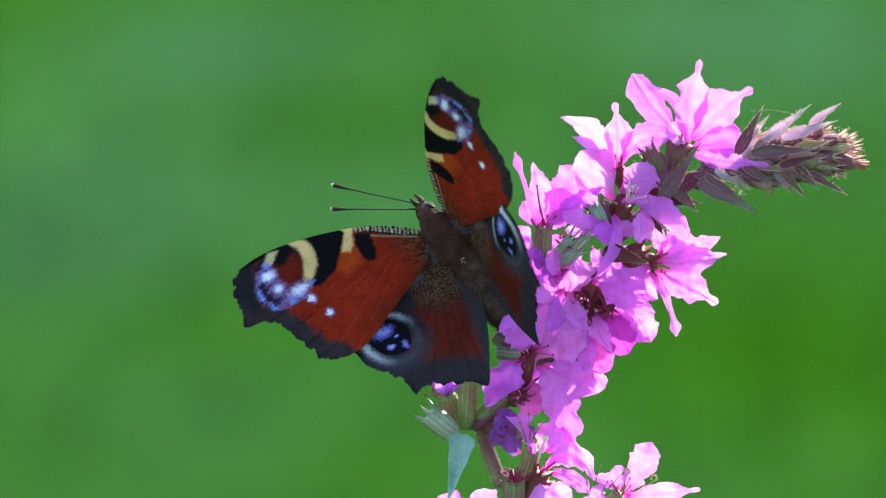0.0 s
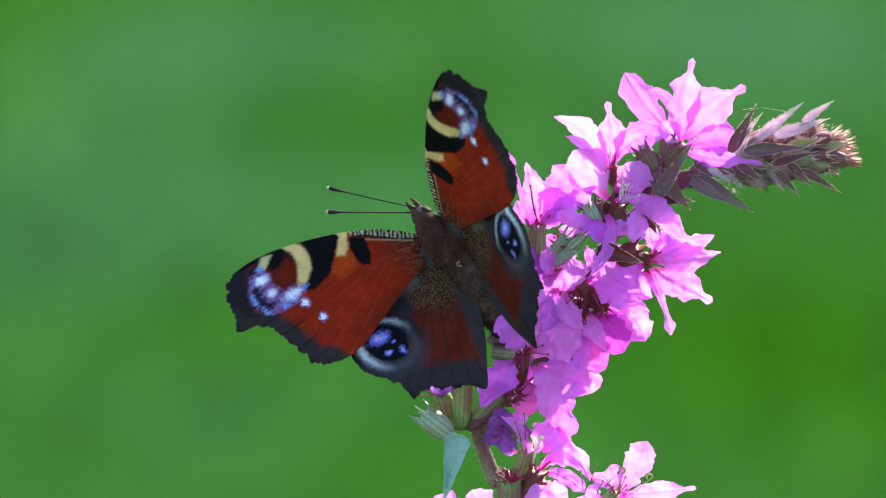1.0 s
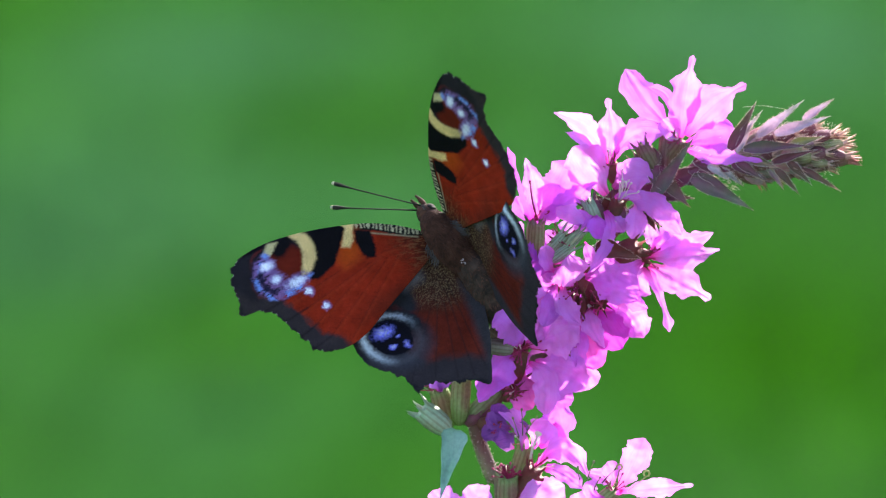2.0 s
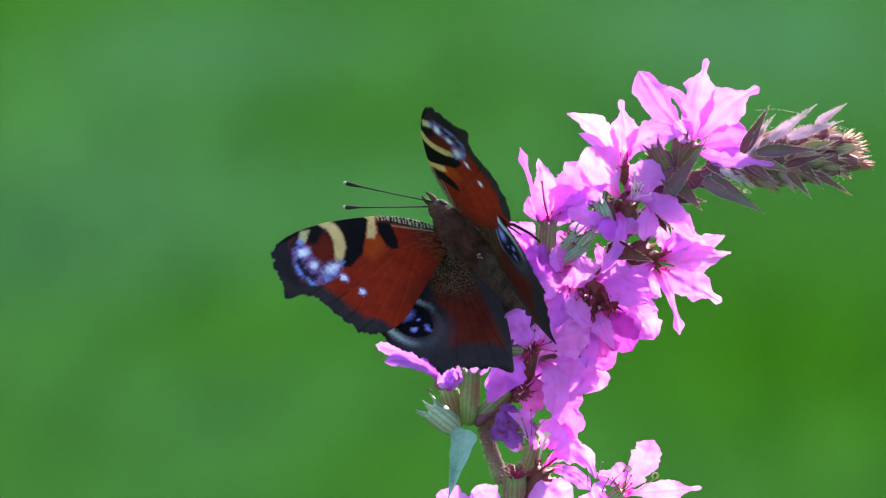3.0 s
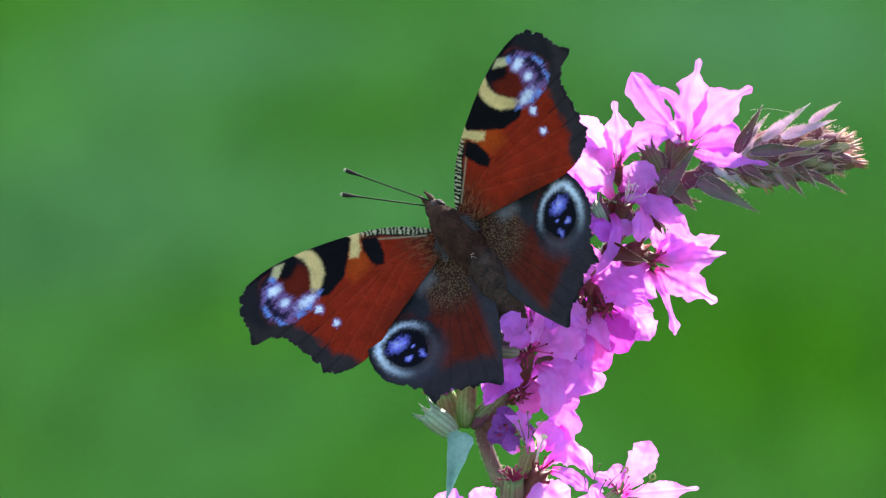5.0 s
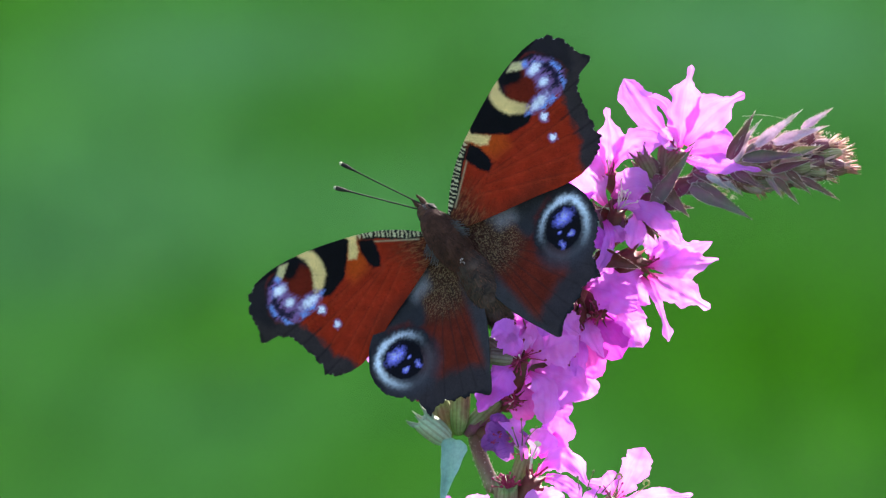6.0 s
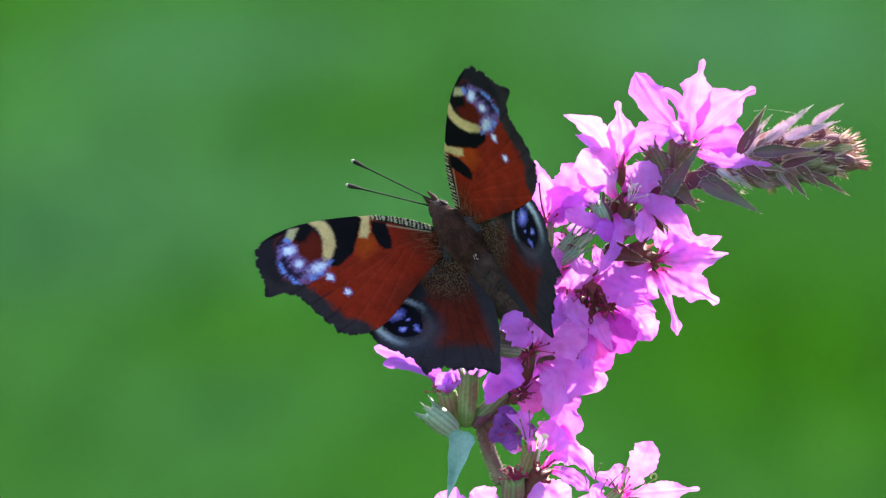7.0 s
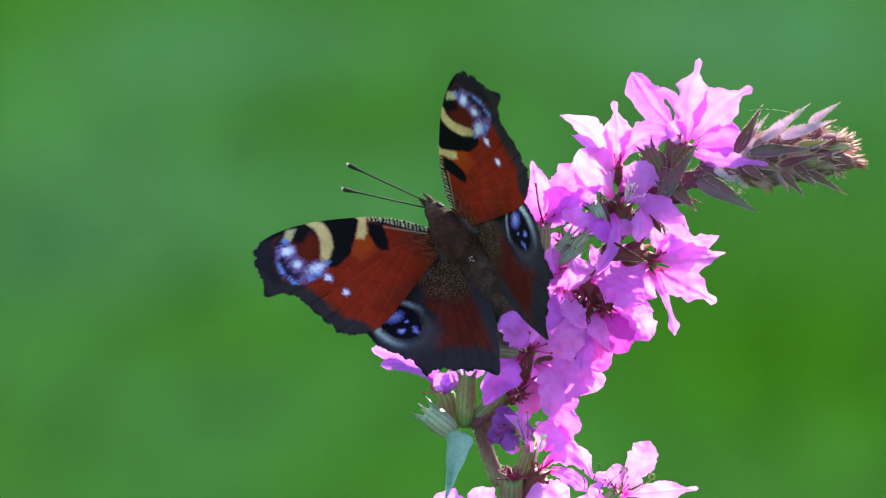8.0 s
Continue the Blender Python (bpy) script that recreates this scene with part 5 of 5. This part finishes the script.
# ---- movement ----
# seconds; flap and sweep in degrees of the forewing and the hindwing on one side, then on the other
WING_BEATS = [
    (0, 48, 0.1, 48.6, -5.4, 41.9, -2.3, 37.3, -1.9),
    (0.1, 58, -0.1, 59.4, -6.2, 43.8, -1.5, 39.1, -2.6),
    (0.2, 70, -0.3, 63.1, -7.1, 52.2, -0.6, 46.9, -2.2),
    (0.3, 72.1, -0.4, 65.9, -7.9, 50.2, 0.3, 43.4, -2),
    (0.4, 64.1, -0.5, 61.5, -6, 52.2, 1.1, 47, -1.4),
    (0.5, 54.5, -0.7, 55.8, -4.2, 46, 2, 40.2, -0.4),
    (0.6, 17, -0.4, 19.6, -4.6, 14.6, 1.2, 18.8, -1.7),
    (0.7, 11.3, -0.1, 13.3, -5, -0.5, 0.5, 4, -5.5),
    (0.8, 18.1, 0.2, 19.6, -5.6, 11.5, -0.4, 17, -3.2),
    (0.9, 27, 0.5, 27.7, -6, 25.5, -1.1, 25.3, -3.9),
    (1, 43.6, 0.9, 43.7, -6.4, 39.2, -1.9, 35.5, -3.1),
    (1.1, 50.6, 0.3, 50.7, -6.1, 45.1, -1.7, 40.5, -4),
    (1.2, 58.9, -0.3, 59.1, -5.9, 52.8, -1.5, 47.5, -3.4),
    (1.3, 64.7, -0.9, 58.4, -5.5, 52.5, -1.3, 47, -2.7),
    (1.4, 65.4, -1.5, 58.4, -5.3, 50.7, -1.1, 45.2, -2.1),
    (1.5, 55.4, -2.1, 53.6, -5, 48.5, -0.9, 41.5, -1.9),
    (1.6, 26.2, 0.6, 27.1, -3.6, 24.3, 1.9, 24.1, -2.4),
    (1.7, 13.6, 3.1, 15, -2.3, 5.9, 4.7, 6, -6),
    (1.8, 19.3, -0.7, 19.7, -6.4, 18.3, -0.1, 20.3, -3.5),
    (1.9, 33.4, -0.7, 33.8, -6.6, 32.3, -0.2, 29.4, -3.5),
    (2, 45.4, -0.8, 45.9, -6.7, 44.3, -0.2, 38.8, -3.5),
    (2.15, 55.5, -0.8, 56, -7, 54.3, -0.3, 48, -3.5),
    (2.3, 60.6, -0.9, 60, -7.2, 59.2, -0.4, 52.6, -3.5),
    (2.42, 54.6, -0.9, 55.3, -7.3, 53.2, -0.5, 47.1, -3.5),
    (2.52, 21.7, -0.9, 22.4, -7.5, 20.2, -0.5, 21.5, -3.5),
    (2.62, 13.7, -1, 14.4, -7.6, 12.2, -0.6, 16.7, -3.5),
    (2.7, 23.7, -1, 24.5, -7.8, 22.2, -0.6, 22.6, -3.5),
    (2.8, 38.7, -1.7, 39.5, -6.9, 39, -1.4, 34.7, -5.5),
    (2.9, 53.7, -2.5, 55.2, -7.1, 46.5, -1.3, 41, -5.5),
    (3, 60, -3.1, 60.6, -7.2, 60.3, -1.2, 52.2, -0.4),
    (3.1, 60.2, -1.8, 59.8, -6.6, 60.7, -0.2, 53.9, -5.3),
    (3.2, 61.4, -0.5, 58.9, -6.1, 57.5, 0.6, 51.2, -5.2),
    (3.3, 53.6, 0.7, 54.6, -5.5, 50.3, 1.5, 44.7, -5),
    (3.4, 27.2, 2, 27.9, -5, 26.1, 2.5, 25.3, -4.8),
    (3.5, 10.8, 3.3, 11, -4.4, 3.2, 3.3, 7.5, -4.3),
    (3.6, 14.5, 2.1, 15, -5.4, 3.6, 2.5, 7.6, -4.1),
    (3.7, 9.5, 1, 10.2, -6.2, 8.4, 1.6, 12.4, -3.6),
    (3.8, 27.1, -0.1, 28, -7.1, 27.1, 0.7, 25.8, -3.1),
    (3.9, 40.6, -1.3, 41.7, -7.9, 33.8, -0.2, 30.6, -2.5),
    (4, 45.3, -2.4, 46.6, -8.9, 53.5, -1, 49.3, -1.8),
    (4.1, 54.2, -2.5, 54.9, -8.2, 64, -1.1, 57.1, -1.4),
    (4.2, 58.7, -2.5, 58.9, -7.6, 68, -1.3, 61.1, -0.8),
    (4.3, 59.7, -2.6, 59.3, -6.9, 64.9, -1.4, 58.1, -0.1),
    (4.4, 57.7, -2.7, 56.8, -6.3, 61.9, -1.5, 55.1, 0.5),
    (4.5, 48.8, -2.7, 47.3, -5.6, 57.3, -1.6, 52, -0.4),
    (4.6, 42.2, -0.4, 41.5, -5.2, 49.2, 0.3, 43.4, -2.2),
    (4.7, 34.6, 2, 34.6, -4.8, 43.1, 2.3, 37.9, -5.5),
    (4.8, 13.8, 0.1, 12.4, -5.6, 12.7, -0.6, 16.7, -3.5),
    (4.9, 9.8, 0.1, 8.5, -5.2, 9, -0.6, 14.4, -3.5),
    (5.05, 25.8, 0.1, 24.7, -4.6, 25.3, -0.6, 23.8, -3.5),
    (5.2, 41.9, 0, 40.8, -4, 41.7, -0.7, 35.3, -3.5),
    (5.4, 53.9, 0, 53.1, -3.1, 54.1, -0.7, 46.2, -3.5),
    (5.6, 61, 0, 59.2, -2.3, 61.6, -0.8, 52.6, -3.5),
    (5.7, 58, 0, 57.4, -1.9, 58.8, -0.8, 49.9, -3.5),
    (5.8, 49.4, 4, 50.1, 2.6, 49, 5, 47, 3.7),
    (5.9, 22.1, 1.9, 22.5, -1.2, 25.3, 3, 23, 0.8),
    (6, 0.5, -0.2, 0.8, -5.1, -1.3, 1.1, 6, -4.4),
    (6.1, -3.4, -0.6, -3.5, -5.9, -2.2, 0.4, 1.8, -2.3),
    (6.2, 8.1, -1, 7.6, -6.7, 16.6, -0.3, 18.6, -2.4),
    (6.3, 22.5, -1.3, 21.7, -7.7, 25.4, -0.9, 24.2, -2.5),
    (6.4, 25, -1.7, 23.8, -8.5, 36.7, -1.5, 32.8, -2.6),
    (6.5, 37.1, -2, 35.6, -9.3, 44.9, -2.2, 40.2, -3.7),
    (6.6, 51.5, -1.9, 49.9, -8.6, 48.2, -2.1, 43, -2.1),
    (6.7, 52.5, -1.9, 51, -7.8, 54.4, -2, 48.5, -1.5),
    (6.8, 56.5, -1.8, 55, -7, 54.1, -1.9, 48, -0.9),
    (6.9, 56, -1.8, 54.6, -6.3, 55.8, -1.7, 49.3, -0.3),
    (7, 45.3, -1.8, 43.9, -5.5, 52.5, -1.7, 47.2, -1),
    (7.2, 43.2, -2.5, 41.7, -6.2, 48.6, -1.1, 42.8, 0.7),
    (7.4, 37.3, -3.2, 35.7, -6.9, 48.3, -0.7, 42.8, 1),
    (7.5, 36.7, -3.6, 35, -7.4, 44.1, -0.4, 36, 0.8),
    (7.6, 36.4, -3.3, 34.8, -7.1, 47.3, -0.8, 41.8, 0.9),
    (7.8, 39.8, -2.7, 38.4, -6.3, 50.6, -1.6, 44.6, 0.2),
    (8, 47.1, -2.2, 45.7, -5.6, 54.2, -2.4, 48.1, -2.4),
]
# seconds; place (mm) and turn (axis times degrees) of the body
BODY_ROWS = [
    (0, -0.34, 2.96, 1.8, -0.1, -0.3),
    (0.5, -0.44, 2.73, 0.7, -1.2, 1.0),
    (1, -0.97, 2.44, 1.2, 0.0, -0.6),
    (1.5, -0.60, 2.72, 1.1, -0.8, 0.1),
    (1.7, -0.40, 2.76, 0.7, -1.9, -0.4),
    (2.8, 0.57, 3.06, 1.5, 1.1, 0.0),
    (3, 1.54, 3.48, 2.6, 2.2, 2.7),
    (3.5, -0.04, 2.99, 0.1, -2.7, -1.2),
    (4, 1.63, 3.72, -0.1, 2.2, 1.6),
    (4.5, 1.29, 3.24, 1.0, 3.3, 1.6),
    (4.7, 1.25, 3.40, -0.5, 1.5, -0.5),
    (5.8, -0.13, 3.10, -2.0, -2.3, 1.3),
    (6, -0.22, 2.80, -0.6, -2.4, -1.7),
    (6.5, 0.58, 3.22, -3.4, -1.1, -1.6),
    (7, 1.43, 3.31, -0.9, 0.5, -1.3),
    (7.5, 0.73, 3.00, -1.4, 1.2, 0.5),
    (8, 0.86, 3.03, -1.3, 0.3, -1.3),
]
SWAY_ROWS = [(0, -0.87, -0.60, -0.76), (0.5, -1.21, -0.67, -0.80), (1, -1.73, -0.48, -1.19), (1.5, -1.55, -0.48, -0.76), (1.7, -1.90, -0.20, -0.75), (2.8, -0.75, 0.10, -0.18), (3, -0.28, -0.20, 0.00), (3.5, -1.09, -0.33, -0.58), (4, 0.00, -0.00, 0.00), (4.5, -0.73, -0.22, -0.44), (4.75, -0.93, -0.33, -0.58), (5.75, -1.41, -0.73, -0.73), (6, -2.00, -1.34, -0.86), (6.5, -1.25, -0.59, -0.57), (7, -0.66, -0.38, -0.28), (7.5, -1.20, -0.63, -0.63), (8, -1.06, -0.39, -0.56)]
FEELER_ROWS = [(0, -2.5), (0.5, -2.5), (1, -2.4), (1.5, -2.0), (3, 0.2), (3.5, 0), (4, 1.8), (4.5, 2.2), (4.7, 2.6), (5.8, 10), (6, 10.1), (6.5, 10.3), (7, 9.8), (7.5, 9.0), (8, 8.5)]


def wing_pose(side, hind, flap, sweep):
    root = pose(side * 0.75 * MM, -2.9 * MM, -0.78 * MM, -14.1) if hind else pose(side * 1.24 * MM, 0.09 * MM, 0)
    return root @ pose(0, 0, 0, 0, -side * flap, 0) @ pose(0, 0, 0, 0, 0, side * sweep)


def body_pose(x, y, ax, ay, az):
    turn = Vector((radians(ax), radians(ay), radians(az)))
    spin = Matrix.Rotation(turn.length, 4, turn.normalized()) if turn.length > 1e-9 else Matrix()
    return STAGE @ Matrix.Translation(Vector((x, y, 0)) * MM) @ spin @ BODY_TURN


def sway_pose(dx, dy, cw):
    """The plant moved by dx, dy (mm) and turned clockwise (degrees) about the middle of its spike."""
    pivot = Matrix.Translation(Vector((25.3, 0, -8)) * MM)
    return STAGE @ Matrix.Translation(Vector((dx, dy, 0)) * MM) @ pivot @ pose(0, 0, 0, 0, 0, -cw) @ pivot.inverted() @ STAGE.inverted() @ PLANT_REST


def feeler_pose(i, cw):
    axis = from_stage @ Vector((0, 0, 1))
    return Matrix.Translation(ANT_ROOT[i] * MM) @ Matrix.Rotation(radians(-cw), 4, axis)


def motions():
    for side, first in ((1, 1), (-1, 5)):
        walk(wings[side, 0], [(r[0], wing_pose(side, False, r[first], r[first + 1])) for r in WING_BEATS])
        walk(wings[side, 1], [(r[0], wing_pose(side, True, r[first + 2], r[first + 3])) for r in WING_BEATS])
    walk(butterfly, [(t, body_pose(*r)) for t, *r in BODY_ROWS])
    walk(plant, [(t, sway_pose(*r)) for t, *r in SWAY_ROWS])
    for i, a in enumerate(antennae):
        walk(a, [(t, feeler_pose(i, cw)) for t, cw in FEELER_ROWS])


motions()
